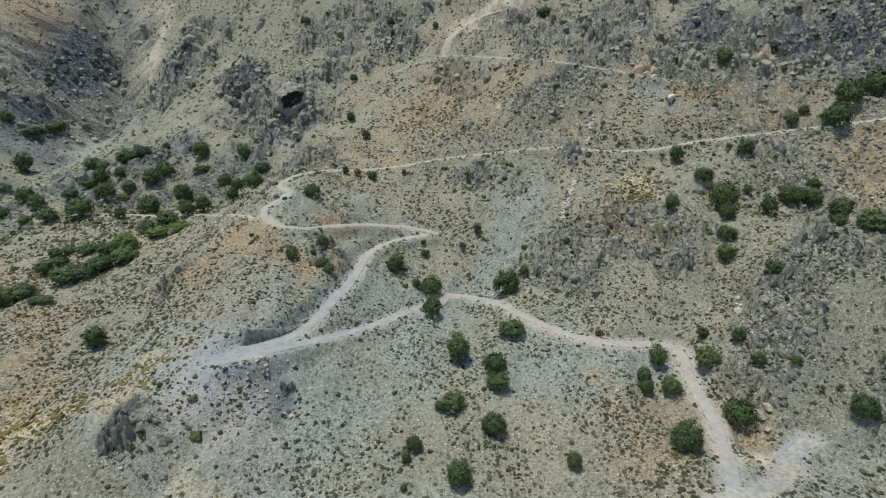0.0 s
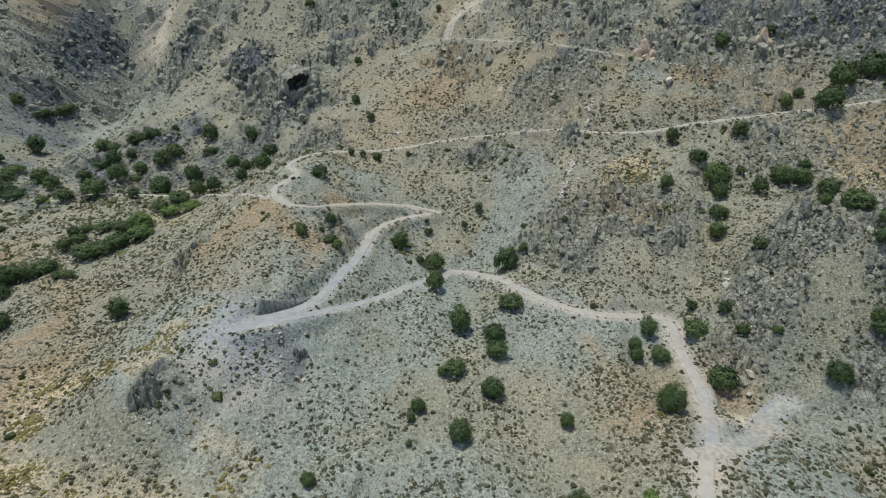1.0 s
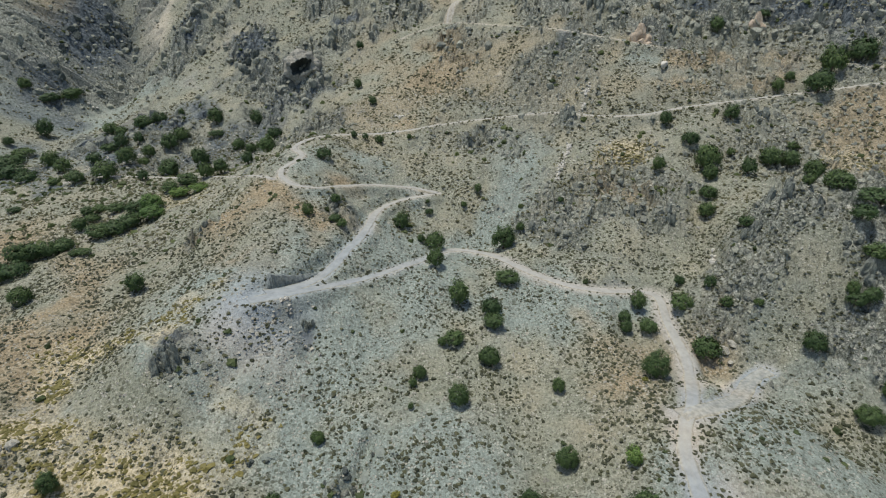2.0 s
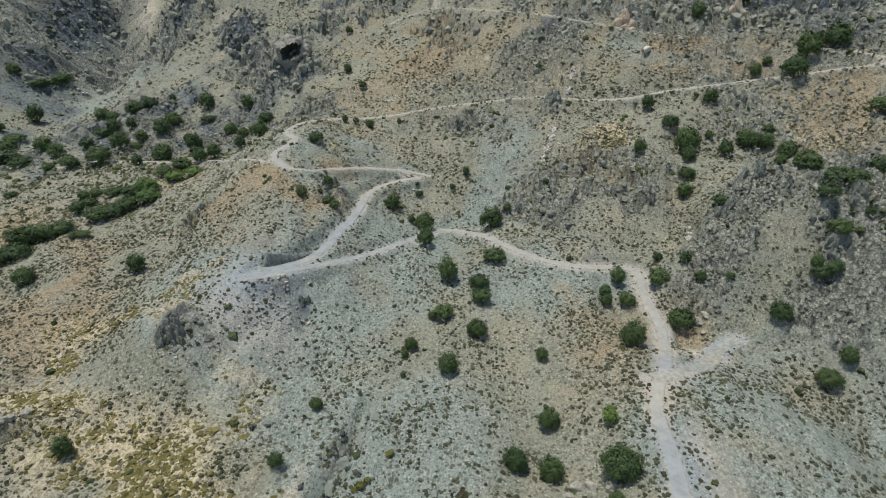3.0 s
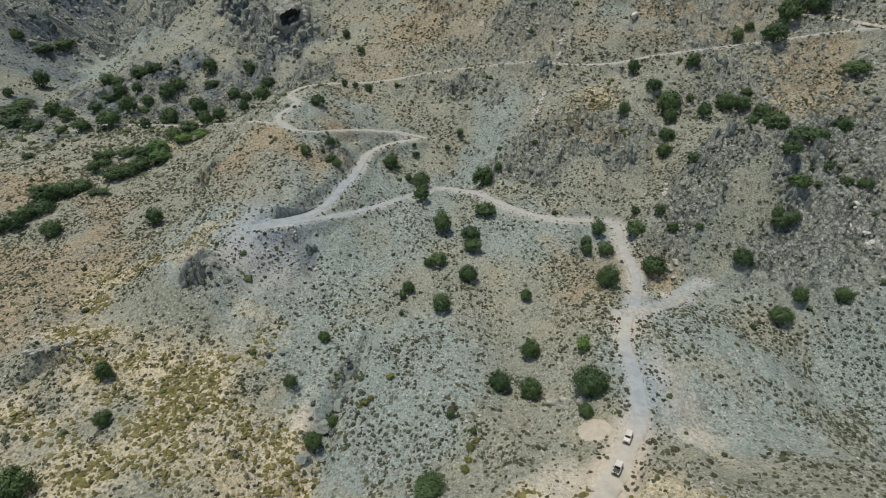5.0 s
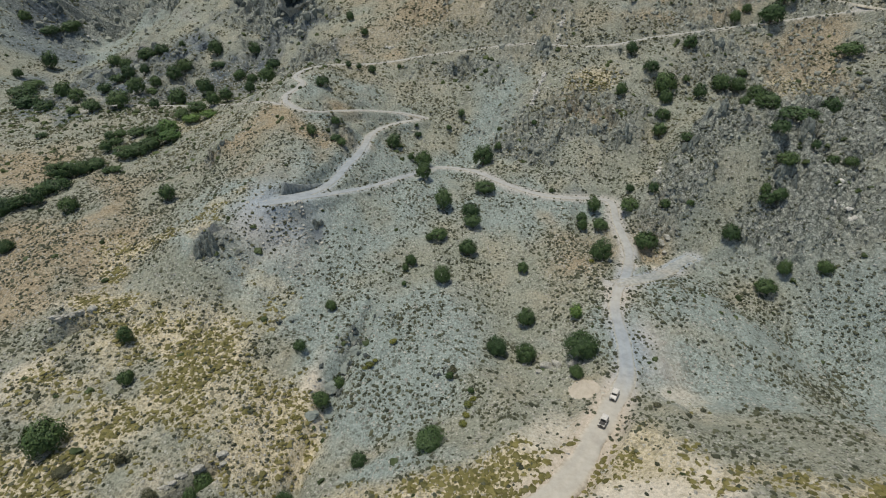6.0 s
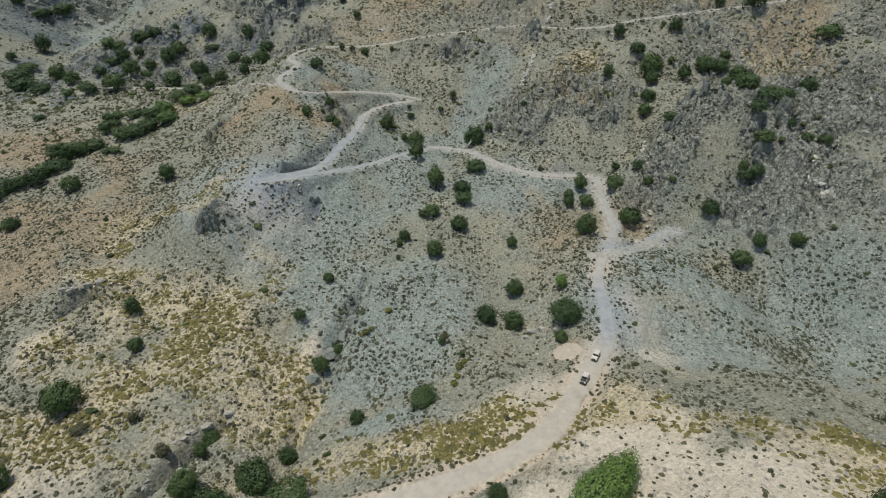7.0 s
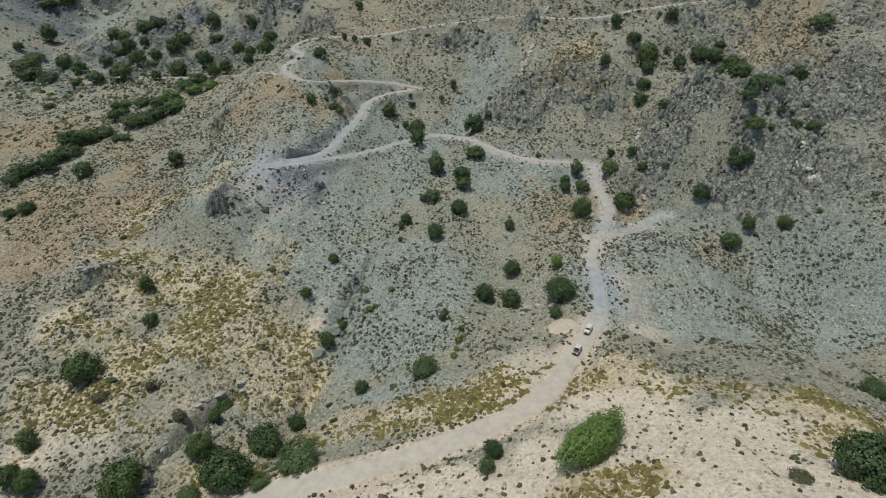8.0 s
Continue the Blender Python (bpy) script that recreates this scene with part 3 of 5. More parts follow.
def build_ground():
    xs = spread([(-240, -130, 1.6), (-130, 170, 0.9), (170, 264, 1.5)])
    ys = spread([(-30, 190, 0.9), (190, 345, 1.25), (345, 580, 1.9)])
    gx, gy = np.meshgrid(xs, ys)
    x, y = gx.ravel(), gy.ravel()
    z = height(x, y)
    nx, ny = len(xs), len(ys)
    i = np.arange(nx * ny).reshape(ny, nx)
    quads = np.stack([i[:-1, :-1].ravel(), i[:-1, 1:].ravel(), i[1:, 1:].ravel(), i[1:, :-1].ravel()], 1)
    me = mesh_from("ground", np.stack([x, y, z], 1).tolist(), quads.tolist(), GROUND, True)
    rock = crags(x, y)
    # broken rock keeps its sharp edges
    me.polygons.foreach_set("use_smooth", (rock[quads].mean(1) < 0.3 + 0.3 * grain(x, y, 5, 44)[quads[:, 0]]).tolist())
    for layer, channels in (
        ("cover", (np.maximum(np.maximum(cover(x, y, OCHRE_BELOW), cover(x, y, OCHRE_ABOVE)),
                             0.6 * np.clip((y - 262) / 40, 0, 1) * np.clip((x + 90) / 30, 0, 1) * np.clip((layered(x, y, 30, 33, 4) - 0.38) * 5, 0, 1)), np.maximum(cover(x, y, GRASS_BELOW), cover(x, y, GRASS_ABOVE)),
                   np.maximum(cover(x, y, SCREE_BELOW), cover(x, y, SCREE_ABOVE)))),
        ("rock", (rock * (1 - 0.75 * np.maximum(cover(x, y, OCHRE_ABOVE), 0.8 * cover(x, y, GRASS_ABOVE))), np.maximum(cover(x, y, PALE_BELOW), cover(x, y, PALE_ABOVE)),
                  np.clip(np.maximum(1.25 - road_near(x, y)[0] / ((1.2 + 3.5 * layered(x, y, 6, 71, 3)) * np.where(y > 205, 0.4, 0.5 + 0.8 * sandy(x, y))),
                                     2.3 * np.exp(-0.5 * (((x + 62) / 10) ** 2 + ((y - 136) / 12) ** 2)) * layered(x, y, 9, 72, 3) + 2.2 * np.exp(-0.5 * (((x - 66) / 5) ** 2 + ((y - 69) / 8) ** 2)) * layered(x, y, 8, 73, 3)), 0, 1),
                  np.maximum(cover(x, y, SCHIST_BELOW), cover(x, y, SCHIST_SHADE_ABOVE)))),
    ):
        data = np.ones((len(x), 4), np.float32)
        for k, c in enumerate(channels):
            data[:, k] = c
        if layer == "cover":
            data[:, 3] = sandy(x, y)
        me.color_attributes.new(layer, "FLOAT_COLOR", "POINT").data.foreach_set("color", data.ravel())
    tagged(new("ground", me), "stony mountainside of pale scree, dry soil and grey crags", "ground", kind="structure")
    return xs, ys, z.reshape(ny, nx)


GRID_X, GRID_Y, GRID_Z = build_ground()


def ground_at(x, y):
    """The height of the ground's surface."""
    x, y = np.asarray(x, float), np.asarray(y, float)
    i = np.clip(np.searchsorted(GRID_X, x) - 1, 0, len(GRID_X) - 2)
    j = np.clip(np.searchsorted(GRID_Y, y) - 1, 0, len(GRID_Y) - 2)
    f = (x - GRID_X[i]) / (GRID_X[i + 1] - GRID_X[i])
    g = (y - GRID_Y[j]) / (GRID_Y[j + 1] - GRID_Y[j])
    low = GRID_Z[j, i] * (1 - f) + GRID_Z[j, i + 1] * f
    return low * (1 - g) + (GRID_Z[j + 1, i] * (1 - f) + GRID_Z[j + 1, i + 1] * f) * g


def build_road(name, line, label):
    q, across, rz, half = line
    n = len(q)
    rows, wear = [], []
    # worn wheel tracks, a low crown between them, and ragged shoulders that run out under the soil
    for k, (side, up, edge) in enumerate(((-1.4, -1.0, 1), (-1.05, -0.12, 0.8), (-0.75, 0.04, 0.1), (-0.42, 0.0, 0), (0, 0.06, 0.15),
                                          (0.42, 0.0, 0), (0.75, 0.04, 0.1), (1.05, -0.12, 0.8), (1.4, -1.0, 1))):
        ragged = 1 + (0.55 if abs(side) > 1 else 0.15) * (layered(q[:, 0], q[:, 1], 7, 60 + k, 3) - 0.5) * 2
        p = q + across * (side * half * ragged)[:, None]
        rows.append(np.c_[p, rz + up])
        wear.append(np.full(n, edge))
    m = len(rows)
    verts = np.stack(rows, 1).reshape(-1, 3)
    faces = [(i * m + k, i * m + k + 1, i * m + k + m + 1, i * m + k + m) for i in range(n - 1) for k in range(m - 1)]
    me = mesh_from(name, verts.tolist(), faces, GRAVEL, True)
    x, y = verts[:, 0], verts[:, 1]
    data = np.ones((len(verts), 4), np.float32)
    data[:, 0] = sandy(x, y)
    # the spur is hardly worn in
    data[:, 1] = np.clip(np.stack(wear, 1).ravel() + {"side_track": 0.45, "high_track": 0.5}.get(name, 0.0), 0, 1)
    me.color_attributes.new("cover", "FLOAT_COLOR", "POINT").data.foreach_set("color", data.ravel())
    tagged(new(name, me), label, "road", kind="structure")


for (name, points, start, end, label), line in zip(ROADS, LINES):
    build_road(name, line, label)


# ---- trees ----
# middle, crown radius, height against width
FAR_VALLEY_TREES = [
    (-347, 445, 6.4, 1.32), (-332, 447, 9.6, 0.45), (-317, 457, 9.6, 0.45), (-310, 403, 8.2, 1.54), (-215, 371, 9.1, 0.73),
    (-206, 377, 6.1, 0.96), (-245, 381, 7.4, 0.85), (-233, 374, 6.2, 1.16), (-224, 341, 6.8, 0.63), (-217, 343, 6.7, 1.23),
    (-206, 345, 4.3, 1.54), (-199, 315, 7.2, 1.27), (-192, 330, 5.0, 1.54), (-193, 324, 5.4, 0.73), (-182, 337, 6.9, 1.08),
    (-178, 347, 6.1, 1.90), (-191, 380, 3.0, 1.54), (-158, 360, 7.0, 1.69), (-154, 347, 5.9, 0.56), (-134, 331, 4.8, 1.74),
    (-129, 355, 5.4, 1.37),
]
VALLEY_TREES = [
    (-306, 370, 7.8, 0.45), (-298, 347, 10.7, 0.48), (-319, 376, 4.6, 1.27), (-277, 318, 11.0, 0.45), (-253, 300, 8.4, 0.45),
    (-263, 337, 6.6, 1.37), (-240, 314, 6.6, 1.06), (-213, 284, 7.7, 0.73), (-224, 322, 5.6, 0.96), (-229, 288, 4.4, 0.82),
    (-199, 291, 8.5, 0.96), (-175, 286, 3.7, 1.30), (-166, 300, 7.5, 1.03), (-151, 312, 6.3, 1.69), (-162, 328, 3.5, 0.96),
    (-123, 322, 4.2, 1.54), (-107, 304, 6.4, 1.90), (-111, 334, 5.1, 1.16), (-119, 303, 4.4, 1.90), (-225, 250, 4.1, 0.48),
]
GULLY_TREES = [
    (-129, 286, 5.8, 1.08), (-135, 280, 5.4, 1.23), (-143, 273, 6.9, 0.73), (-148, 263, 5.3, 0.85), (-131, 260, 5.9, 0.45),
    (-140, 256, 5.9, 0.45), (-147, 242, 7.1, 0.82), (-154, 239, 6.4, 0.73), (-164, 239, 5.8, 0.56), (-176, 244, 4.5, 0.45),
    (-180, 240, 4.5, 0.73), (-142, 230, 7.6, 0.45), (-151, 226, 7.6, 0.63), (-154, 218, 7.5, 0.63), (-159, 213, 6.1, 0.73),
    (-172, 231, 4.3, 0.73), (-171, 220, 4.2, 1.16),
]
HEDGE_TREES = [
    (-169, 202, 6.0, 0.73), (-172, 198, 5.3, 0.96), (-179, 197, 6.1, 1.03), (-182, 193, 6.1, 1.03), (-178, 184, 6.5, 0.82),
    (-183, 182, 5.9, 0.73), (-182, 173, 5.2, 1.27), (-155, 196, 3.9, 0.45), (-160, 197, 3.3, 0.48), (-159, 162, 4.8, 1.11),
    (-116, 164, 4.4, 1.54), (-194, 163, 5.6, 0.8), (-192, 168, 6.4, 0.8), (-187, 171, 4.9, 0.8), (-170, 134, 4.7, 0.9), (-179, 135, 3.9, 0.9),
]
UPPER_TREES = [
    (-60, 245, 3.9, 1.54), (-60, 366, 3.6, 1.90), (-47, 337, 3.3, 1.90), (-67, 430, 3.6, 1.54), (-45, 285, 2.2, 1.90),
    (-37, 285, 2.9, 1.90), (-21, 293, 1.8, 1.90), (-51, 284, 2.2, 1.54), (-57, 195, 3.3, 1.71), (-47, 205, 2.8, 1.54),
    (-46, 196, 3.3, 0.73), (-43, 192, 2.7, 1.08), (-20, 218, 4.7, 1.54), (-8, 237, 2.2, 1.54), (-9, 242, 1.3, 1.54),
    (16, 245, 2.6, 1.54), (9, 239, 1.9, 1.90), (54, 227, 1.8, 1.90),
]
CRAG_TREES = [
    (113, 265, 4.3, 1.90), (118, 244, 4.4, 1.71), (144, 261, 4.7, 1.71), (177, 283, 4.0, 1.90), (185, 288, 3.3, 1.27),
    (194, 276, 8.0, 1.32), (207, 289, 8.0, 1.43), (222, 291, 8.6, 1.90), (123, 234, 7.3, 1.34), (122, 227, 4.5, 1.23),
    (117, 215, 4.1, 1.71), (113, 206, 4.3, 1.23), (99, 230, 3.8, 1.71), (136, 240, 2.4, 1.84), (138, 225, 4.3, 1.86),
    (154, 236, 6.2, 1.54), (162, 234, 4.9, 1.69), (167, 243, 3.6, 0.82), (163, 217, 6.0, 1.03), (144, 191, 3.6, 0.96),
    (147, 178, 7.0, 0.96), (152, 163, 7.9, 0.63), (173, 175, 5.2, 1.13), (140, 155, 4.8, 0.88), (218, 238, 7.7, 0.82),
    (112, 173, 3.8, 0.85),
]
FLANK_TREES = [
    (89, 169, 2.4, 1.78), (85, 156, 5.1, 0.82), (95, 158, 2.8, 1.90), (98, 150, 2.5, 1.90), (106, 145, 1.7, 1.90),
    (117, 130, 4.2, 1.54), (141, 145, 5.2, 0.82), (132, 140, 2.6, 1.90), (136, 137, 3.6, 1.23), (132, 137, 3.6, 0.85),
    (130, 113, 3.2, 1.71), (141, 108, 3.2, 1.37), (122, 108, 4.7, 0.82), (153, 150, 2.5, 1.78), (158, 144, 2.4, 1.78),
    (166, 145, 2.8, 1.54),
]
ROADSIDE_TREES = [
    (71, 160, 4.1, 1.27), (65, 154, 3.0, 1.16), (64, 149, 2.9, 1.16), (72, 149, 4.2, 0.98), (64, 121, 4.8, 1.34),
    (88, 139, 4.9, 1.32), (35, 120, 2.7, 1.90), (33, 96, 3.5, 1.41), (22, 82, 4.0, 1.54), (31, 79, 4.0, 1.54),
    (47, 73, 6.5, 0.98), (43, 65, 2.7, 1.27),
]
SLOPE_TREES = [
    (-5, 211, 5.2, 1.54), (-4, 183, 4.4, 1.41), (-11, 210, 2.3, 1.80), (26, 208, 6.3, 1.34), (34, 215, 2.6, 1.54),
    (24, 174, 5.9, 0.67), (5, 161, 5.3, 1.54), (17, 156, 4.3, 1.78), (17, 148, 4.8, 0.73), (3, 141, 5.0, 0.63),
    (-1, 140, 1.8, 1.90), (14, 132, 4.4, 1.20), (4, 115, 4.1, 1.20), (-8, 128, 3.0, 1.54), (-10, 124, 1.7, 1.90),
    (-10, 113, 1.2, 1.90), (-35, 101, 2.6, 1.90), (6, 68, 1.5, 1.90), (12, 61, 1.1, 1.90), (-33, 65, 3.5, 1.90),
    (-29, 73, 2.3, 1.71), (-42, 81, 2.4, 1.71), (-98, 83, 2.9, 1.54), (-89, 65, 2.9, 1.54),
]
FRESH_TREES = [
    (48, 89, 3.0, 1.27),
]
LOWER_TREES = [
    (-100, 43, 6.7, 1.27), (-58, 37, 3.4, 1.54), (-58, 19, 4.2, 1.90), (-58, 30, 2.2, 1.54), (-71, 7, 6.1, 1.34),
    (-48, 8, 7.5, 1.18), (-56, 5, 3.3, 0.45), (-43, 25, 6.1, 0.93), (-37, 35, 3.2, 1.90), (-30, 12, 6.4, 0.45),
    (-39, 6, 3.2, 0.48), (-96, 9, 3.8, 1.54), (-101, 10, 3.9, 1.32), (-103, 21, 3.2, 1.27), (-19, 43, 2.6, 1.54),
    (0, 43, 5.3, 0.45), (16, 2, 2.8, 1.90), (14, -3, 2.1, 1.54), (76, -20, 6.6, 1.08), (122, 26, 4.5, 0.63),
]
TOP_TREES = [
    (-118, 505, 4.4, 1.80), (-43, 484, 4.2, 1.80), (-6, 467, 3.0, 1.54), (75, 435, 6.6, 0.85), (159, 327, 4.7, 1.54),
    (193, 341, 5.0, 0.73), (-318, 454, 7.1, 0.73),
]
DULL_SHRUBS = [
    (-79, 39, 1.8, 1.30), (-92, 36, 2.8, 0.45), (-67, 29, 2.6, 0.85), (64, -21, 2.7, 0.45),
]


def part(name, me, parent, label="", m=None):
    ob = new(name, me)
    ob.parent = parent
    if m is not None:
        ob.matrix_basis = m
    return tagged(ob, label)


def crown_mesh(rng, leaves, squash, low, high):
    """Leaves on many clumps that fill an uneven dome of radius 1 standing on the origin."""
    clumps = []
    lobes = [(rng.normal(size=3), rng.uniform(-0.34, 0.26)) for _ in range(10)]
    for k in range(160):
        d = rng.normal(size=3)
        d[2] = abs(d[2]) - 0.25
        d /= np.linalg.norm(d)
        swell = 1 + sum(a * max(0.0, float(d @ v) / np.linalg.norm(v)) ** 3 for v, a in lobes)
        clumps.append((d * np.array([1, 1, squash]) * rng.uniform(0.55, 0.84) * swell + np.array([0, 0, 0.52 * squash]), rng.uniform(0.15, 0.25)))
    n = leaves
    pick = rng.integers(len(clumps), size=n)
    centre, reach = np.array([c for c, r in clumps])[pick], np.array([r for c, r in clumps])[pick]
    d = rng.normal(size=(n, 3))
    d /= np.linalg.norm(d, axis=1)[:, None]
    p = centre + d * (reach * rng.uniform(0.55, 1.05, n))[:, None]
    # leaves face out of their clump and out of the whole crown
    out = p - np.array([0, 0, 0.35 * squash])
    d = d * 0.55 + out / np.linalg.norm(out, axis=1)[:, None]
    d /= np.linalg.norm(d, axis=1)[:, None]
    u = np.cross(d, rng.normal(size=(n, 3)))
    u /= np.linalg.norm(u, axis=1)[:, None]
    v = np.cross(d, u) + 0.3 * d * rng.uniform(-1, 1, n)[:, None]
    s = rng.uniform(low, high, n)[:, None]
    verts = np.stack([p - u * s, p + v * s * 0.7, p + u * s, p - v * s * 0.7], 1).reshape(-1, 3)
    faces = np.arange(4 * n).reshape(-1, 4)
    return mesh_from("crown", verts.tolist(), faces.tolist(), LEAF)


def trunk_mesh(rng):
    """A short tapered trunk with limbs that fork into the crown."""
    verts, faces = [], []

    def limb(a, b, ra, rb):
        a, b = np.array(a, float), np.array(b, float)
        w = (b - a) / np.linalg.norm(b - a)
        u = np.cross(w, (0.3, 0.9, 0.2))
        u /= np.linalg.norm(u)
        v = np.cross(w, u)
        s = len(verts)
        for p, r in ((a, ra), (b, rb)):
            for t in range(6):
                verts.append(tuple(p + r * (math.cos(t * math.pi / 3) * u + math.sin(t * math.pi / 3) * v)))
        for t in range(6):
            faces.append((s + t, s + (t + 1) % 6, s + 6 + (t + 1) % 6, s + 6 + t))

    limb((0, 0, -0.25), (0.03, 0.02, 0.32), 0.085, 0.06)
    for k in range(5):
        t = k * 1.26 + rng.uniform(-0.3, 0.3)
        limb((0.03, 0.02, 0.28), (0.45 * math.cos(t), 0.45 * math.sin(t), rng.uniform(0.6, 0.9)), 0.045, 0.018)
    return mesh_from("trunk", verts, faces, BARK)


rng = np.random.default_rng(4)
SMALL_CROWNS = [crown_mesh(rng, 2200, s, 0.045, 0.075) for s in (0.95, 0.85, 1.05, 0.9)]
CROWNS = [crown_mesh(rng, 5200, s, 0.03, 0.055) for s in (0.95, 0.86, 1.05, 0.9, 0.8)]
FRESH_CROWNS = [me.copy() for me in SMALL_CROWNS]
for me in FRESH_CROWNS:
    me.materials[0] = FRESH
TRUNKS = [trunk_mesh(rng) for _ in range(3)]


def plant(x, y, radius, tall, label, group, fresh=False):
    z = float(ground_at(x, y))
    tree = new("tree")
    tree.matrix_basis = Matrix.LocRotScale((x, y, z), Euler((0, 0, rng.uniform(0, 6.28))), (radius, radius * rng.uniform(0.88, 1.08), radius * min(1.3, max(0.6, tall)) * rng.uniform(0.92, 1.08)))
    part("trunk", TRUNKS[rng.integers(3)], tree)
    kinds = FRESH_CROWNS if fresh else CROWNS if radius > 2.4 and y < 135 else SMALL_CROWNS
    part("crown", kinds[rng.integers(len(kinds))], tree)
    return tagged(tree, label, "tree", group)


for rows, label, group in (
    (FAR_VALLEY_TREES, "dark green evergreen tree in the stony valley", "trees in the valley"),
    (VALLEY_TREES, "dark green evergreen tree in the stony valley", "trees in the valley"),
    (GULLY_TREES, "dense green bushy tree along the gully", "trees along the gully"),
    (HEDGE_TREES, "dense green bushy tree along the gully", "trees along the gully"),
    (UPPER_TREES, "small evergreen tree beside the upper gravel road", "trees by the upper road"),
    (TOP_TREES, "lone dark bush high on the mountainside", "bushes on the upper slope"),
    (SLOPE_TREES, "round evergreen tree on the scree slope", "trees on the slope"),
    (ROADSIDE_TREES, "round dark green tree beside the gravel road", "trees by the road"),
    (CRAG_TREES, "small evergreen tree among grey crags", "trees among the crags"),
    (FLANK_TREES, "small evergreen tree below the grey crags", "trees among the crags"),
    (LOWER_TREES, "bushy green tree on dry pale ground", "trees low on the hill"),
    (FRESH_TREES, "bright fresh green bush on the scree slope", "trees on the slope"),
):
    for k, (x, y, radius, tall) in enumerate(rows):
        plant(x, y, radius, tall, label, group, rows is FRESH_TREES or (rows is GULLY_TREES and k in (4, 5, 6, 11)))


# one broad, long thicket of a tree low beside the road
z = float(ground_at(35.0, -5.0))
broad = tagged(new("tree"), "broad fresh green tree spreading over pale soil", "tree", "trees low on the hill")
broad.matrix_basis = Matrix.LocRotScale((35.0, -4.4, z), Euler((0, 0, radians(40))), (13.2, 5.4, 6.2))
part("trunk", TRUNKS[0], broad)
broad_crown = crown_mesh(np.random.default_rng(77), 14000, 0.95, 0.018, 0.034)
broad_crown.materials[0] = FRESH
part("crown", broad_crown, broad)


# ---- scrub, tufts and stones that nobody could count ----
def fast_mesh(name, verts, tris, mat):
    """A mesh of triangles from arrays."""
    me = bpy.data.meshes.new(name)
    me.vertices.add(len(verts))
    me.vertices.foreach_set("co", verts.astype(np.float32).ravel())
    me.loops.add(tris.size)
    me.loops.foreach_set("vertex_index", tris.astype(np.int32).ravel())
    me.polygons.add(len(tris))
    me.polygons.foreach_set("loop_start", np.arange(0, tris.size, 3, dtype=np.int32))
    me.materials.append(mat)
    me.update(calc_edges=True)
    me.shade_flat()
    return me


def dome():
    """A ragged cushion of 12 faces, radius 1."""
    v = [(0.1, 0, 1.0)]
    for z, r, turn in ((0.6, 0.78, 0), (0.0, 1.0, 0.5)):
        v += [(r * math.cos((k + turn) * math.pi / 2), r * math.sin((k + turn) * math.pi / 2), z) for k in range(4)]
    f = [(0, 1 + k, 1 + (k + 1) % 4) for k in range(4)]
    for k in range(4):
        a, b, c, d = 1 + k, 1 + (k + 1) % 4, 5 + k, 5 + (k + 1) % 4
        f += [(a, c, b), (b, c, d)]
    return np.array(v, float), np.array(f)


def block():
    v = np.array([(1, 0, 0), (0, 1, 0), (-1, 0, 0), (0, -1, 0), (0.1, 0.1, 0.9), (0.5, 0.5, 0.55), (-0.5, -0.45, 0.6)], float)
    f = np.array([(0, 1, 5), (1, 4, 5), (5, 4, 0), (1, 2, 4), (2, 6, 4), (2, 3, 6), (3, 4, 6), (3, 0, 4)])
    return v, f


def road_gap(x, y):
    near = np.full(x.shape, 1e9)
    for q, across, rz, half in LINES:
        for k in range(0, len(q), 2):
            near = np.minimum(near, np.hypot(x - q[k, 0], y - q[k, 1]) - half[k])
    return near


def strewn(name, shape, mat, x, y, size, flat, rough, seed, label, category):
    """One mesh of many small things that stand on the ground."""
    g = np.random.default_rng(seed)
    v, f = shape
    n = len(x)
    t = g.uniform(0, 6.28, n)
    p = v[None] * (1 + rough * g.uniform(-1, 1, (n, len(v), 1)))
    c, s = np.cos(t)[:, None], np.sin(t)[:, None]
    sx, sy = g.uniform(0.75, 1.3, (n, 1)), g.uniform(0.75, 1.3, (n, 1))
    px, py = p[:, :, 0] * sx, p[:, :, 1] * sy
    z = ground_at(x, y)
    out = np.stack([x[:, None] + size[:, None] * (c * px - s * py), y[:, None] + size[:, None] * (s * px + c * py),
                    z[:, None] + size[:, None] * (p[:, :, 2] * flat * g.uniform(0.7, 1.3, (n, 1)) - 0.12)], 2)
    tris = (f[None] + (np.arange(n) * len(v))[:, None, None]).reshape(-1, 3)
    me = fast_mesh(name, out.reshape(-1, 3), tris, mat)
    return tagged(new(name, me), label, category, kind="stuff")


def sown(seed, box, density, chance):
    """Random places in a box, kept by chance(x, y)."""
    g = np.random.default_rng(seed)
    n = int((box[1] - box[0]) * (box[3] - box[2]) * density)
    x, y = g.uniform(box[0], box[1], n), g.uniform(box[2], box[3], n)
    fan = np.abs(x) < 0.87 * np.hypot(y + 85, 95) + 6
    x, y = x[fan], y[fan]
    keep = (g.uniform(size=len(x)) < chance(x, y)) & (road_gap(x, y) > 0.3)
    return x[keep], y[keep], g


def scrub_chance(x, y):
    pale = np.maximum(cover(x, y, PALE_BELOW), cover(x, y, PALE_ABOVE))
    scree = np.maximum(cover(x, y, SCREE_BELOW), cover(x, y, SCREE_ABOVE))
    patchy = np.clip((layered(x, y, 13, 77, 4) - 0.34) * 3.2, 0.06, 1)
    return patchy * (1 - 0.7 * pale) * (1 - 0.3 * scree) * (1 - 0.5 * cover(x, y, GRASS_BELOW)) * (1 - 0.45 * (y < 60) * (x > 22))


def grass_chance(x, y):
    return np.maximum(cover(x, y, GRASS_BELOW), cover(x, y, GRASS_ABOVE)) ** 1.2 * np.clip((layered(x, y, 8, 78, 3) - 0.3) * 3, 0, 1)


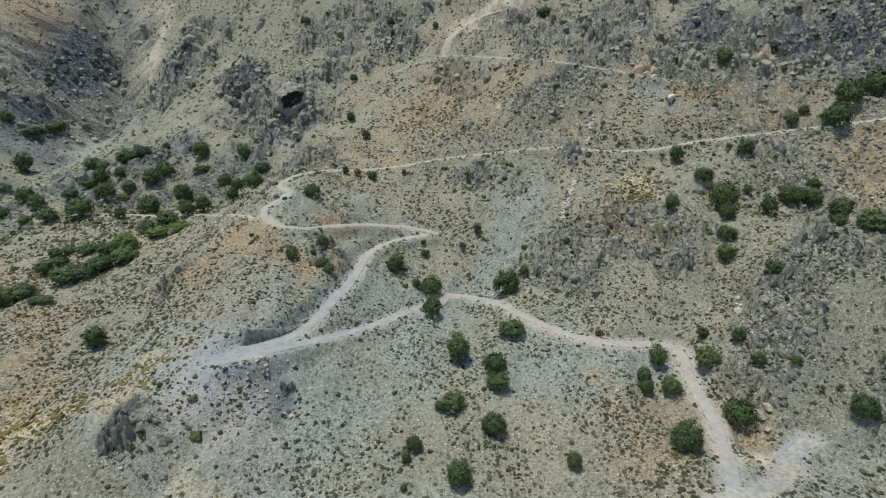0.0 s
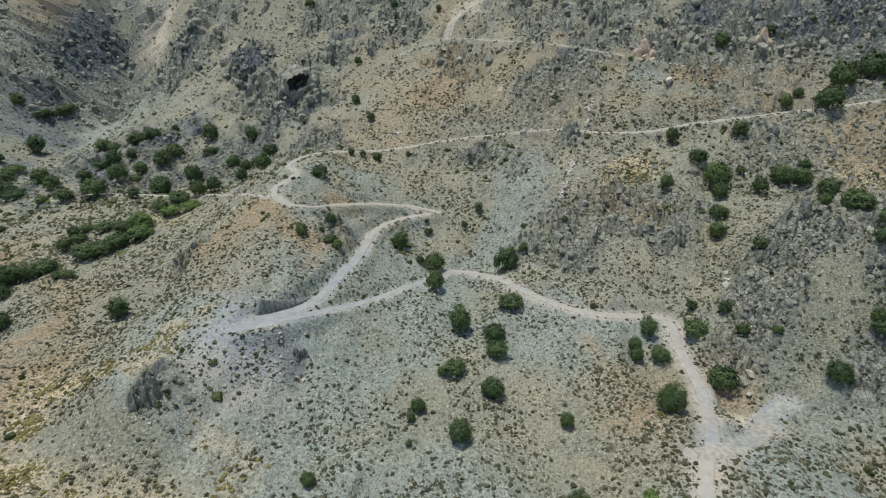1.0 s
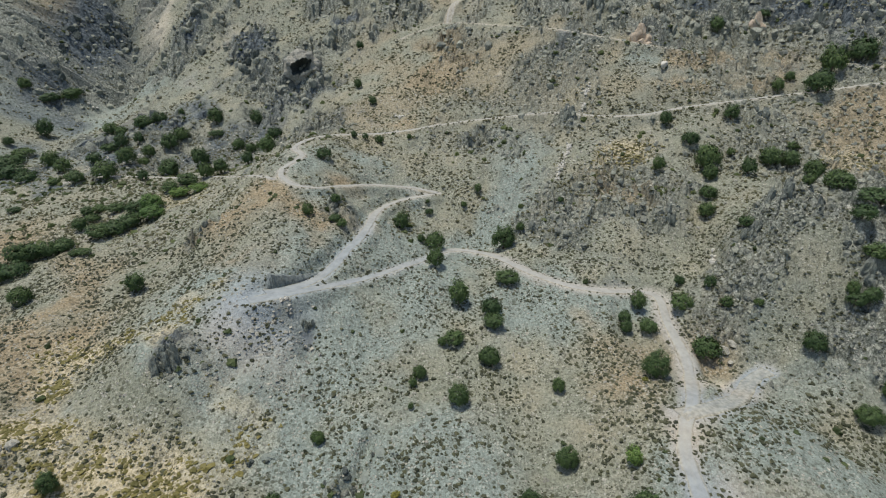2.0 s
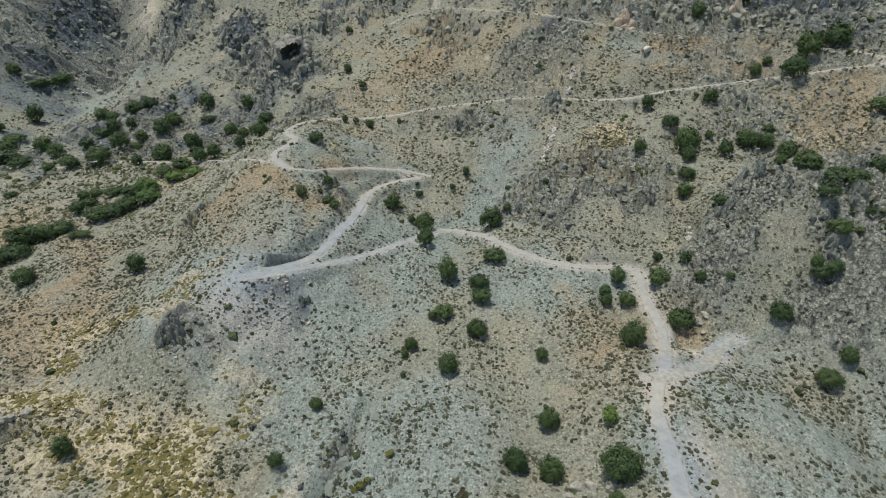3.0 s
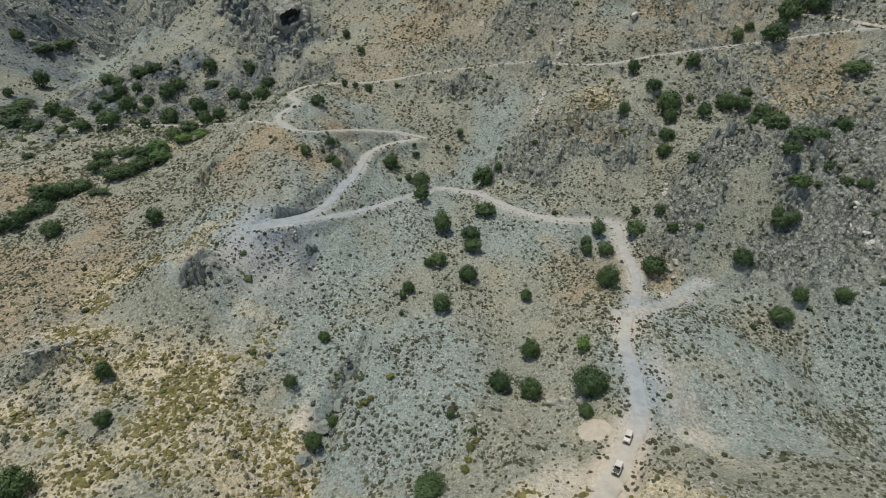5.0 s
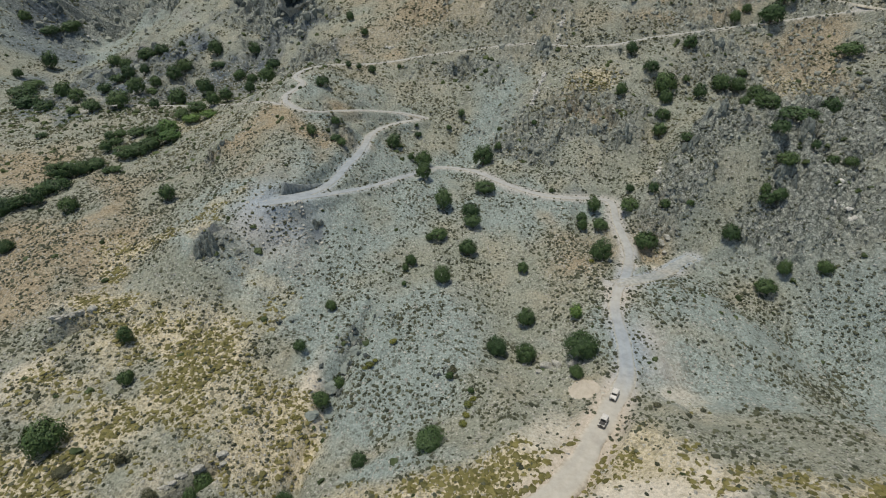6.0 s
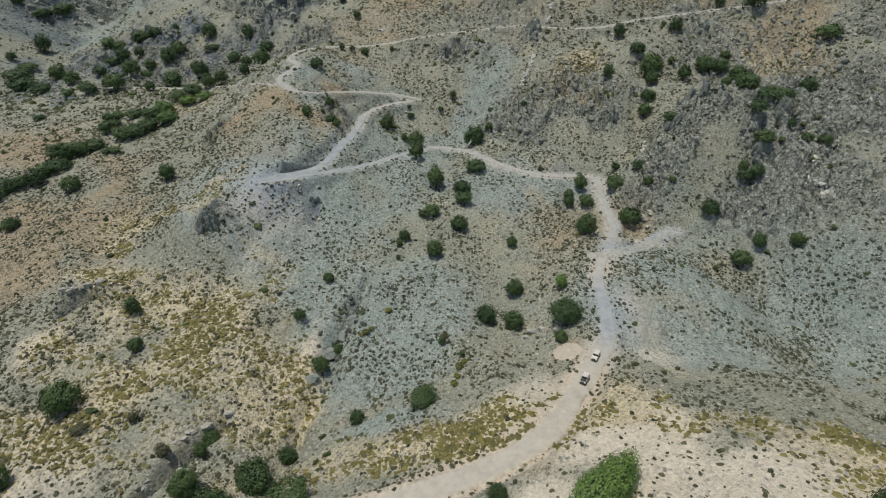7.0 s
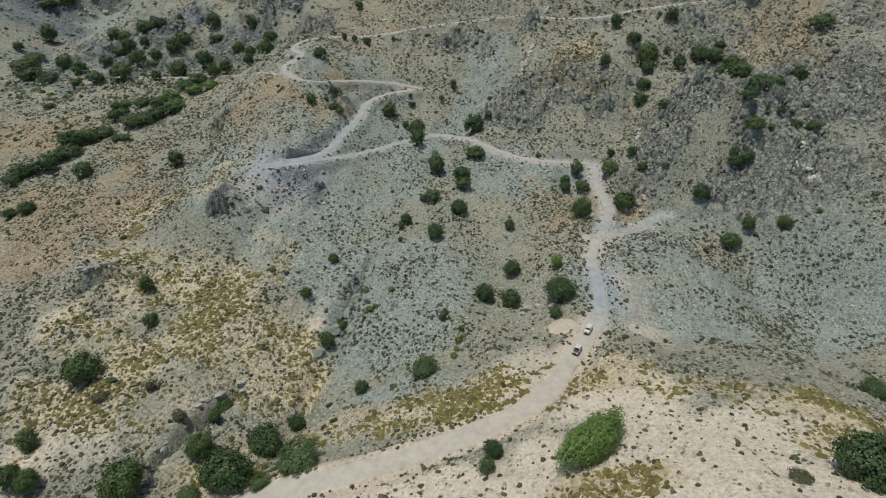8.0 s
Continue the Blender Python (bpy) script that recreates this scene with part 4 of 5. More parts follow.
NEAR, MIDDLE, FAR = (-235, 235, -40, 200), (-300, 300, 200, 345), (-480, 420, 345, 620)
for box, density, low, high in ((NEAR, 1.05, 0.22, 0.75), (MIDDLE, 0.6, 0.3, 0.95), (FAR, 0.24, 0.35, 1.25)):
    x, y, g = sown(101 + box[2], box, density, scrub_chance)
    size = low + (high - low) * g.uniform(size=len(x)) ** 2.2
    strewn("low_scrub", dome(), SCRUB, x, y, size, 0.85, 0.33, 45 + box[2], "dry grey-green cushions of scrub scattered over the slope", "scrub")
for box, density in ((NEAR, 2.4), (MIDDLE, 1.6)):
    x, y, g = sown(301 + box[2], box, density, grass_chance)
    strewn("grass_tufts", dome(), TUFT, x, y, 0.24 + 0.7 * g.uniform(size=len(x)) ** 2.4, 0.6, 0.45, 46 + box[2], "yellow-olive tufts of dry grass and thorny cushions", "grass")
for box, density, low, high in ((NEAR, 0.6, 0.14, 0.6), (MIDDLE, 0.32, 0.25, 0.9)):
    x, y, g = sown(401 + box[2], box, density, lambda x, y: np.clip((layered(x, y, 18, 91, 4) - 0.28) * 2, 0.1, 1))
    strewn("loose_stones", block(), STONE, x, y, low + (high - low) * g.uniform(size=len(x)) ** 3, 0.8, 0.3, 47 + box[2], "loose pale limestone rubble lying on the slope", "stones")


# ---- crag rock ----
def rough_ball(seed):
    """An angular lump of rock, radius about 1."""
    bm = bmesh.new()
    bmesh.ops.create_icosphere(bm, subdivisions=2, radius=1)
    g = np.random.default_rng(seed)
    cuts = [(Vector(g.normal(size=3)).normalized(), g.uniform(0.5, 0.85)) for _ in range(9)]
    for v in bm.verts:
        for d, r in cuts:
            k = v.co.dot(d)
            if k > r:
                v.co -= d * (k - r)
        v.co *= 1 + 0.12 * noise.noise(v.co * 3 + Vector((seed, 0, 0)))
    bmesh.ops.triangulate(bm, faces=bm.faces)
    v = np.array([v.co for v in bm.verts])
    f = np.array([[w.index for w in t.verts] for t in bm.faces])
    bm.free()
    return v, f


for k, (box, density, low, high) in enumerate(((NEAR, 0.03, 0.4, 1.8), (MIDDLE, 0.03, 0.5, 2.4), (FAR, 0.010, 1.0, 4.5))):
    x, y, g = sown(501 + k, box, density, lambda x, y: np.clip(crags(x, y) * 1.3 - 0.2, 0, 1))
    strewn("crag_rocks", rough_ball(3 + k), CRAGSTONE, x, y, low + (high - low) * g.uniform(size=len(x)) ** 2.5, 1.1, 0.16, 8 + k, "broken grey crag rocks jutting from the slope", "rocks")

for k, (box, density, low, high) in enumerate(((NEAR, 0.3, 0.2, 1.2), (MIDDLE, 0.16, 0.3, 1.6), (FAR, 0.025, 0.6, 2.6))):
    x, y, g = sown(551 + k, box, density, lambda x, y: np.clip(crags(x, y) * 1.2 - 0.15, 0, 1))
    strewn("crag_shards", block(), CRAGSTONE, x, y, low + (high - low) * g.uniform(size=len(x)) ** 2.2, 1.3, 0.35, 21 + k, "sharp grey rock shards on the crags", "rocks")

# rubble tipped over the edge below the hairpin
x, y, g = sown(601, (-80, -38, 112, 148), 1.5, lambda x, y: np.exp(-0.5 * (((x + 56) / 8) ** 2 + ((y - 134) / 9) ** 2)))
strewn("road_rubble", block(), STONE, x, y, 0.15 + 0.9 * g.uniform(size=len(x)) ** 5, 0.8, 0.3, 11, "pale bluish rubble tipped below the hairpin bend", "rubble")


# ---- single rocks ----
def rock_mesh(name, seed, mat, tall=1.0, jag=0.25):
    """A fractured boulder with flat faces and grooved sides."""
    bm = bmesh.new()
    bmesh.ops.create_icosphere(bm, subdivisions=3, radius=1)
    g = np.random.default_rng(seed)
    cuts = [(Vector((g.normal(), g.normal(), 0.6 * g.normal())).normalized(), g.uniform(0.45, 0.85)) for _ in range(11)]
    for v in bm.verts:
        for d, r in cuts:
            k = v.co.dot(d)
            if k > r:
                v.co -= d * (k - r)
        rib = noise.noise(Vector((v.co.x * 2.6 + seed, v.co.y * 2.6, v.co.z * 0.8)))
        v.co *= 1 + jag * rib + 0.10 * noise.noise(v.co * 5 + Vector((0, seed, 0)))
        v.co.z = v.co.z * tall
    me = bpy.data.meshes.new(name)
    bm.to_mesh(me)
    bm.free()
    me.materials.append(mat)
    return me


def place_rock(name, me, x, y, size, label, group="", sink=0.35, flat=1.0, turn=0.0):
    z = float(ground_at(float(x), float(y)))
    ob = new(name, me)
    ob.matrix_basis = Matrix.LocRotScale((x, y, z + size * flat * (0.5 - sink)), Euler((0, 0, turn)), (size, size * 0.8, size * flat))
    return tagged(ob, label, "rock", group)


GREY_ROCKS = [rock_mesh("boulder", k, CRAGSTONE, 0.9) for k in range(4)]
PALE_ROCKS = [rock_mesh("boulder", 10 + k, STONE, 0.7, 0.15) for k in range(3)]
WHITE_ROCKS = [rock_mesh("boulder", 20 + k, QUARTZ, 0.7, 0.2) for k in range(3)]
DARK_ROCKS = [rock_mesh("dark_crag", 40 + k, DARKSTONE, 0.9, 0.35) for k in range(3)]
# near-black rocks; along fissures and overhangs they put the shade into the colour
DARK_CLUSTERS = [(-79, 113, 3.4, 5), (-15, 94, 1.8, 3), (-23, 91, 2.4, 3), (-24, 80, 2.8, 4), (-29, 75, 2.6, 4), (-50, 92, 2.6, 6), (2, 70, 1.8, 3), (-45.5, 134, 1.8, 4), (213, 233, 3.4, 6), (250, 268, 4.0, 5), (-98, 189, 1.6, 3), (-318, 548, 9, 9), (-322, 530, 9, 9), (-308, 535, 8, 8), (-340, 515, 9, 8), (-345, 490, 9, 7), (-335, 470, 8, 5), (-150, 424, 8, 6), (-222, 497, 8, 6), (210, 318, 7, 7), (160, 335, 6, 5), (161, 263, 3, 4), (136, 150, 3, 5), (128, 160, 3, 4)]
SPIRES = [rock_mesh("rock_spire", 30 + k, RIBSTONE, 1.9, 0.5) for k in range(4)]

# jagged dark outcrops: a handful of leaning spires each
for cx, cy, size, count in ((-80, 113, 3.6, 14), (-46.5, 139, 2.4, 5), (-98, 189, 2.0, 3), (-47, 206, 2.6, 5), (40, 216, 3.0, 6),
                            (66, 279, 3.4, 6), (-62, 28, 2.6, 5), (-67, 19, 2.4, 4), (95, 353, 6.0, 7), (161, 263, 4.0, 6), (124, 175, 4.5, 8), (223, 297, 6, 4),
                            (140, 142, 4.0, 7), (150, 155, 4.0, 6), (112, 168, 3.4, 6), (95, 200, 3.4, 6), (80, 205, 3.0, 5), (-24, 88, 1.6, 5), (-26, 78, 1.8, 6), (-29, 69, 1.6, 5), (-31, 58, 1.3, 4)):
    for k in range(count):
        a = rng.uniform(0, 6.28)
        d = size * rng.uniform(0.1, 1.1)
        s = size * rng.uniform(0.3, 0.6)
        place_rock("rock_spire", SPIRES[rng.integers(4)], cx + d * math.cos(a), cy + 0.7 * d * math.sin(a), s,
                   "jagged dark grey rock standing out of the slope", "jagged outcrop rocks", 0.3, rng.uniform(0.8, 1.3), a)
# the cave: a mass of pale grey rock hollowed out under a thick brow
def cave_mesh():
    bm = bmesh.new()
    bmesh.ops.create_icosphere(bm, subdivisions=5, radius=1)
    mouth = Vector((0.2, -0.98, 0.0)).normalized()
    right = Vector((0.98, 0.2, 0.0)).normalized()
    for v in bm.verts:
        d = v.co.normalized()
        r = 1 + 0.22 * noise.noise(d * 2.2) + 0.12 * noise.noise(d * 5) + 0.06 * noise.noise(d * 12)
        # the mouth is a slanting slit that rises to one side
        a, b = d.dot(right), d.z - 0.12
        a, b = 0.87 * a + 0.5 * b, 0.87 * b - 0.5 * a
        inside = d.dot(mouth) > 0 and (a / 0.66) ** 2 + (b / 0.36) ** 2 < 1 + 0.5 * noise.noise(d * 5)
        v.co = d * 0.3 - mouth * 0.5 if inside else d * r
    # hollow faces take the dark stone: the cave's shade put into the colour
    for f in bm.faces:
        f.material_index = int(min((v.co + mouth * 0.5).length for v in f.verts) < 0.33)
    me = bpy.data.meshes.new("cave_rock")
    bm.to_mesh(me)
    bm.free()
    me.materials.append(STONE)
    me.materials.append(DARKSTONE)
    return me


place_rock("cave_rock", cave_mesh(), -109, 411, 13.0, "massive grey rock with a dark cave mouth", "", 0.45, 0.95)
for dx, dy, s, f in ((-14, -2, 6.0, 1.1), (14, -3, 5.0, 1.2), (10, -10, 3.0, 0.8), (-8, -13, 2.6, 0.8), (17, -12, 3.4, 1.3)):
    place_rock("boulder", GREY_ROCKS[rng.integers(4)], -107 + dx, 400 + dy, s, "grey boulder beside the cave mouth", "cave boulders", 0.3, f, dx)
# dark crags on the far slope
for cx, cy, size, count in ((-150, 424, 9, 7), (-222, 497, 9, 7), (-180, 470, 8, 4), (140, 335, 8, 10), (175, 330, 8, 12), (205, 322, 8, 12), (235, 320, 8, 8), (100, 345, 6, 8), (60, 380, 7, 6), (-90, 450, 8, 7), (-40, 470, 8, 6), (-180, 520, 9, 7)):
    for k in range(count):
        place_rock("crag", GREY_ROCKS[rng.integers(4)], cx + rng.normal() * size, cy + rng.normal() * size * 0.6, size * rng.uniform(0.25, 0.55),
                   "grey crag jutting from the upper slope", "upper crags", 0.3, rng.uniform(0.8, 1.5), rng.uniform(0, 6))
for cx, cy, size, count in DARK_CLUSTERS:
    for k in range(count):
        place_rock("dark_crag", DARK_ROCKS[rng.integers(3)], cx + rng.normal() * size * 0.7, cy + rng.normal() * size * 0.4, size * rng.uniform(0.25, 0.5),
                   "blackish-blue rock standing for dark crags and shaded fissures", "dark crags", 0.3, rng.uniform(0.7, 1.3), rng.uniform(0, 6))
# white veins and slabs
for line, count, low, high in (([(64, 262), (59, 251), (54, 238)], 120, 0.3, 0.95), ([(81, 300), (74, 286)], 40, 0.4, 1.1), ([(158.5, 138), (158, 135)], 3, 0.9, 1.6),
                               ([(157.5, 126), (156.5, 123)], 4, 0.8, 1.6), ([(154, 132), (151, 128)], 4, 0.8, 1.5), ([(-350, 480), (-345, 476)], 4, 1.5, 3.0),
                               ([(-318, 452), (-300, 458)], 6, 1.0, 2.2), ([(-30, 318), (-26, 317)], 7, 0.7, 1.6), ([(105, 180), (102, 172)], 9, 0.7, 1.8), ([(-55, 142), (-52, 141)], 4, 0.6, 1.2)):
    for k in range(count):
        t = rng.uniform(0, len(line) - 1.001)
        i = int(t)
        px = line[i][0] + (line[i + 1][0] - line[i][0]) * (t - i) + rng.normal() * 0.7
        py = line[i][1] + (line[i + 1][1] - line[i][1]) * (t - i) + rng.normal() * 0.9
        place_rock("white_rock", WHITE_ROCKS[rng.integers(3)], px, py, rng.uniform(low, high), "bright white rock lying on the grey slope", "white rocks", 0.12, 0.8, rng.uniform(0, 6))
place_rock("white_boulder", WHITE_ROCKS[0], 123, 305, 3.6, "large pale block of stone on the scree", sink=0.1, flat=0.9, turn=0.6)
for dx, dy, s, f in ((-3.5, 0, 3.4, 1.3), (0.5, 2.5, 3.8, 1.6), (3.5, 0.5, 3.2, 1.1), (-1, -3, 3.6, 0.6), (3, -3.5, 3.0, 0.5)):
    place_rock("orange_cliff", rock_mesh("orange_cliff", 50 + int(dx), ORANGESTONE, 1.0), 115 + dx, 326 + dy, s, "bare pale orange rock face above the track", "orange cliff rocks", 0.25, f)
for dx, dy, s, f in ((-2.5, 0, 3.2, 1.8), (1.5, 1.5, 3.6, 2.2), (4.0, 0, 2.6, 1.4)):
    place_rock("orange_cliff", rock_mesh("orange_cliff", 60 + int(dx), ORANGESTONE, 1.0), 182 + dx, 327 + dy, s, "bare pale orange rock face above the track", "orange cliff rocks", 0.25, f)
# tilted pale slabs along the fissure and on the low ridge
for line, count in (([(-53, 43), (-60, 33), (-63.5, 23), (-69, 13)], 26), ([(-59, 41), (-66, 31), (-69, 21), (-75, 12)], 18), ([(-121, 84), (-117, 88), (-112, 92)], 16)):
    for k in range(count):
        t = rng.uniform(0, len(line) - 1.001)
        i = int(t)
        (ax, ay), (bx, by) = line[i], line[i + 1]
        place_rock("jutting_rock", PALE_ROCKS[rng.integers(3)], ax + (bx - ax) * (t - i) + rng.normal() * 0.5, ay + (by - ay) * (t - i) + rng.normal() * 0.5, rng.uniform(0.7, 1.9),
                   "pale tilted rock jutting out beside a fissure", "fissure rocks", 0.42, rng.uniform(0.6, 1.0), math.atan2(by - ay, bx - ax) + rng.normal() * 0.3)
SLABS = [rock_mesh("flat_rock", 70 + k, SLABSTONE, 0.55, 0.10) for k in range(3)]
for x, y, s, turn in ((-17, 95, 2.6, 1.2), (-20, 90, 3.2, 1.0), (-25, 86, 3.6, 1.1), (-27, 79, 4.4, 1.2), (-31, 72, 4.2, 1.1), (-31, 64, 3.6, 1.3), (-35, 60, 2.8, 1.2), (-47, 94, 2.2, 0.9), (0, 72, 1.8, 0.6), (5, 73, 1.5, 1.0)):
    place_rock("flat_rock", SLABS[rng.integers(3)], x, y, s, "smooth flat grey rock beside a dark fissure", "flat fissure rocks", 0.46, 0.7, turn)
for x, y, s in ((36.5, 73, 3.0), (39.5, 72.4, 2.3), (43.2, 70.0, 2.4), (33.6, 71, 1.4), (94.0, 139.5, 3.0), (97.0, 140, 2.2), (95, 135.5, 1.6), (30, 76, 1.0), (60, 40, 0.7), (27, 30, 0.6), (70, 20, 0.6)):
    place_rock("boulder", PALE_ROCKS[rng.integers(3)], x, y, s, "weathered pale limestone boulder on dry soil", "pale boulders", 0.25, 0.75, rng.uniform(0, 6))


# ---- the bank cut into dark rock above the hairpin's tip ----
def cut_bank():
    q, across, rz, half = LINES[1]
    side = -1 if across[6][0] > 0 else 1
    verts, faces = [], []
    n = 60
    for i in range(n):
        t = 1 + 14.0 * i / (n - 1)
        k = int(t)
        f = t - k
        p = q[k] * (1 - f) + q[k + 1] * f
        a = across[k] * side
        h = 4.6 * min(1.0, 7.0 * (i + 0.5) / n, 1.15 * (1 - (i + 0.5) / n)) + 0.5 * noise.noise(Vector((i * 0.21, 7, 0)))
        rib = 0.9 * math.sin(i * 1.9) * math.sin(i * 0.7 + 1) + 0.5 * noise.noise(Vector((i * 0.5, 3, 0)))
        for off, up in ((0.5, -0.8), (0.7 + 0.3 * rib, 0.3 * h), (1.1 + 0.7 * rib, 0.65 * h), (1.7 + 0.8 * rib, h), (3.0, h + 0.1), (8.0, h * 0.6 - 0.6)):
            r = p + a * (half[k] + 0.85 * off)
            verts.append((r[0], r[1], rz[k] + up))
    for i in range(n - 1):
        for j in range(5):
            b = i * 6 + j
            faces.append((b, b + 1, b + 7, b + 6))
    tagged(new("cut_bank", mesh_from("cut_bank", verts, faces, BANKSTONE)), "dark grooved rock bank cut above the hairpin bend", "rock bank")


cut_bank()


# ---- heap of pale earth by the road ----
def earth_mound():
    bm = bmesh.new()
    bmesh.ops.create_grid(bm, x_segments=28, y_segments=28, size=5.5)
    foot = float(ground_at(44.0, 58.5))
    for v in bm.verts:
        r = v.co.xy.length / 4.2
        v.co.z = 1.9 * math.exp(-r * r * 1.6) - 0.36 + 0.3 * noise.noise(v.co * 0.9) * math.exp(-r * r)
        v.co.z += float(ground_at(44.0 + v.co.x, 58.5 + v.co.y)) - foot
    me = bpy.data.meshes.new("earth_mound")
    bm.to_mesh(me)
    bm.free()
    me.materials.append(SANDY)
    me.polygons.foreach_set("use_smooth", [True] * len(me.polygons))
    ob = new("earth_mound", me)
    ob.location = (44.0, 58.5, foot)
    tagged(ob, "low heap of pale sandy earth beside the road", "earth heap")


earth_mound()


# ---- bushes that darken the valley and the crags ----
def bush_chance(x, y):
    valley = np.exp(-0.5 * (((x + 190) / 70) ** 2 + ((y - 300) / 55) ** 2))
    return np.clip(0.7 * valley + 0.3 * crags(x, y) + 0.06, 0, 1) * np.clip((layered(x, y, 26, 83, 3) - 0.38) * 4, 0, 1)


for k, (box, density, low, high) in enumerate(((NEAR, 0.045, 0.6, 1.5), (MIDDLE, 0.06, 0.8, 2.0), (FAR, 0.012, 0.8, 2.2))):
    x, y, g = sown(701 + k, box, density, bush_chance)
    strewn("dark_bushes", rough_ball(9), BUSH, x, y, low + (high - low) * g.uniform(size=len(x)) ** 2, 0.9, 0.30, 14 + k, "dark evergreen bushes scattered among the rocks", "bushes")


# ---- lone shrubs low on the slope ----
def shrub(x, y, radius, mat, label, flat=0.7):
    z = float(ground_at(x, y))
    base = new("shrub")
    base.matrix_basis = Matrix.LocRotScale((x, y, z), Euler((0, 0, rng.uniform(0, 6.28))), (radius, radius * 0.9, radius * flat))
    part("stem", TRUNKS[rng.integers(3)], base)
    me = SMALL_CROWNS[rng.integers(3)].copy()
    me.materials[0] = mat
    part("foliage", me, base)
    return tagged(base, label, "shrub", "lone shrubs")


YELLOW = leaf_material("yellowing_leaves", (0.085, 0.095, 0.02), (0.20, 0.20, 0.05))
for x, y, r in ((-19, 75, 1.5), (-17.5, 76.5, 1.1), (-20.5, 74, 1.0), (11, 55.5, 1.6), (9.2, 49, 1.4), (10.2, 52, 1.3), (12.6, 58, 1.2), (-12, 83, 1.6), (60, 118, 1.3)):
    shrub(x, y, r, YELLOW, "yellow-green shrub on the grey slope")
for x, y, r, tall in DULL_SHRUBS:
    shrub(x, y, r, SCRUB, "dull grey-green shrub on stony ground", tall)
for x, y, r in ((6.7, 70.2, 2.0), (57, 52, 1.0), (60, 47, 1.2), (66, 42, 1.1), (72, 46, 1.0), (63, 35, 0.9)):
    shrub(x, y, r, SCRUB, "dull grey-green shrub on stony ground", 0.6)


def bare_tree(x, y):
    """A dead leaning tree: a forked black trunk with bare branches."""
    z = float(ground_at(x, y))
    tree = tagged(new("bare_tree"), "blackened leafless tree leaning on the scree", "tree")
    tree.location = (x, y, z - 0.1)

    def branch(name, points, thick, label=""):
        cu = bpy.data.curves.new(name, "CURVE")
        cu.dimensions, cu.bevel_depth, cu.bevel_resolution = "3D", 1.0, 1
        sp = cu.splines.new("POLY")
        sp.points.add(len(points) - 1)
        for k, p in enumerate(points):
            sp.points[k].co = (*p, 1)
            sp.points[k].radius = thick * (1 - 0.7 * k / (len(points) - 1))
        ob = new(name, cu)
        me = bpy.data.meshes.new_from_object(ob)
        bpy.data.objects.remove(ob)
        me.materials.append(CHARRED)
        part(name, me, tree, label)

    branch("trunk", [(0, 0, 0), (-0.1, 0, 0.9), (0.1, 0.1, 1.9), (-0.3, 0, 2.7)], 0.22)
    for k in range(6):
        a = k * 1.1
        h = 1.0 + 0.3 * k
        branch("branch", [(0, 0, h), (0.7 * math.cos(a), 0.5 * math.sin(a), h + 0.6), (1.5 * math.cos(a), 1.1 * math.sin(a), h + 0.8)], 0.10)


CHARRED, _n, _l, _b = material("charred_wood", 0.85)
_l.new(ramp_node(_n, _l, noise_node(_n, _l, _n.new("ShaderNodeTexCoord").outputs["Object"], 6, 5), [(0.3, (0.012, 0.011, 0.010)), (0.7, (0.05, 0.045, 0.04))]), _b.inputs["Base Color"])
bare_tree(4.3, 69.6)


# ---- two off-road cars stopped on the road ----
def paint(name, colour, roughness=0.4, metal=0.0, dust=0.25):
    m, n, l, b = material(name, roughness)
    at = n.new("ShaderNodeTexCoord").outputs["Object"]
    dusty = tuple(c * (1 - dust) + d * dust for c, d in zip(colour, (0.42, 0.37, 0.29)))
    l.new(ramp_node(n, l, noise_node(n, l, at, 1.7, 6, 0.65), [(0.35, colour), (0.7, dusty)]), b.inputs["Base Color"])
    b.inputs["Metallic"].default_value = metal
    return m


CREAM, DARK, RUBBER = paint("cream_paint", (0.66, 0.63, 0.56)), paint("dark_paint", (0.025, 0.026, 0.028)), paint("rubber", (0.02, 0.02, 0.02), 0.9)
GLASS, STEEL, LENS = paint("tinted_glass", (0.015, 0.018, 0.02), 0.08, 0, 0.05), paint("steel", (0.5, 0.5, 0.5), 0.35, 1.0), paint("lamp_glass", (0.75, 0.75, 0.7), 0.15, 0, 0.1)


def box_mesh(name, size, mat, bevel=0.06, taper=(1.0, 1.0)):
    """A rounded box standing on z 0; taper narrows its top in x and y."""
    bm = bmesh.new()
    bmesh.ops.create_cube(bm, size=1)
    for v in bm.verts:
        top = v.co.z > 0
        v.co = Vector((v.co.x * size[0] * (taper[0] if top else 1), v.co.y * size[1] * (taper[1] if top else 1), (v.co.z + 0.5) * size[2]))
    bmesh.ops.bevel(bm, geom=bm.edges[:], offset=bevel, segments=2, affect="EDGES", profile=0.6)
    me = bpy.data.meshes.new(name)
    bm.to_mesh(me)
    bm.free()
    me.materials.append(mat)
    return me


def round_mesh(name, radius, width, mat, hole=0.0):
    """A wheel-like ring whose axle runs along x."""
    bm = bmesh.new()
    prof = [(hole, -0.5), (radius * 0.93, -0.5), (radius, -0.32), (radius, 0.32), (radius * 0.93, 0.5), (hole, 0.5)]
    rings = []
    for k in range(20):
        a = k * math.pi / 10
        rings.append([bm.verts.new((w * width, r * math.cos(a), r * math.sin(a))) for r, w in prof])
    for k in range(20):
        p, q = rings[k], rings[(k + 1) % 20]
        for j in range(6):
            a, b = p[j], p[(j + 1) % 6]
            c, d = q[(j + 1) % 6], q[j]
            bm.faces.new((a, b, c, d))
    bmesh.ops.recalc_face_normals(bm, faces=bm.faces)
    me = bpy.data.meshes.new(name)
    bm.to_mesh(me)
    bm.free()
    me.materials.append(mat)
    return me


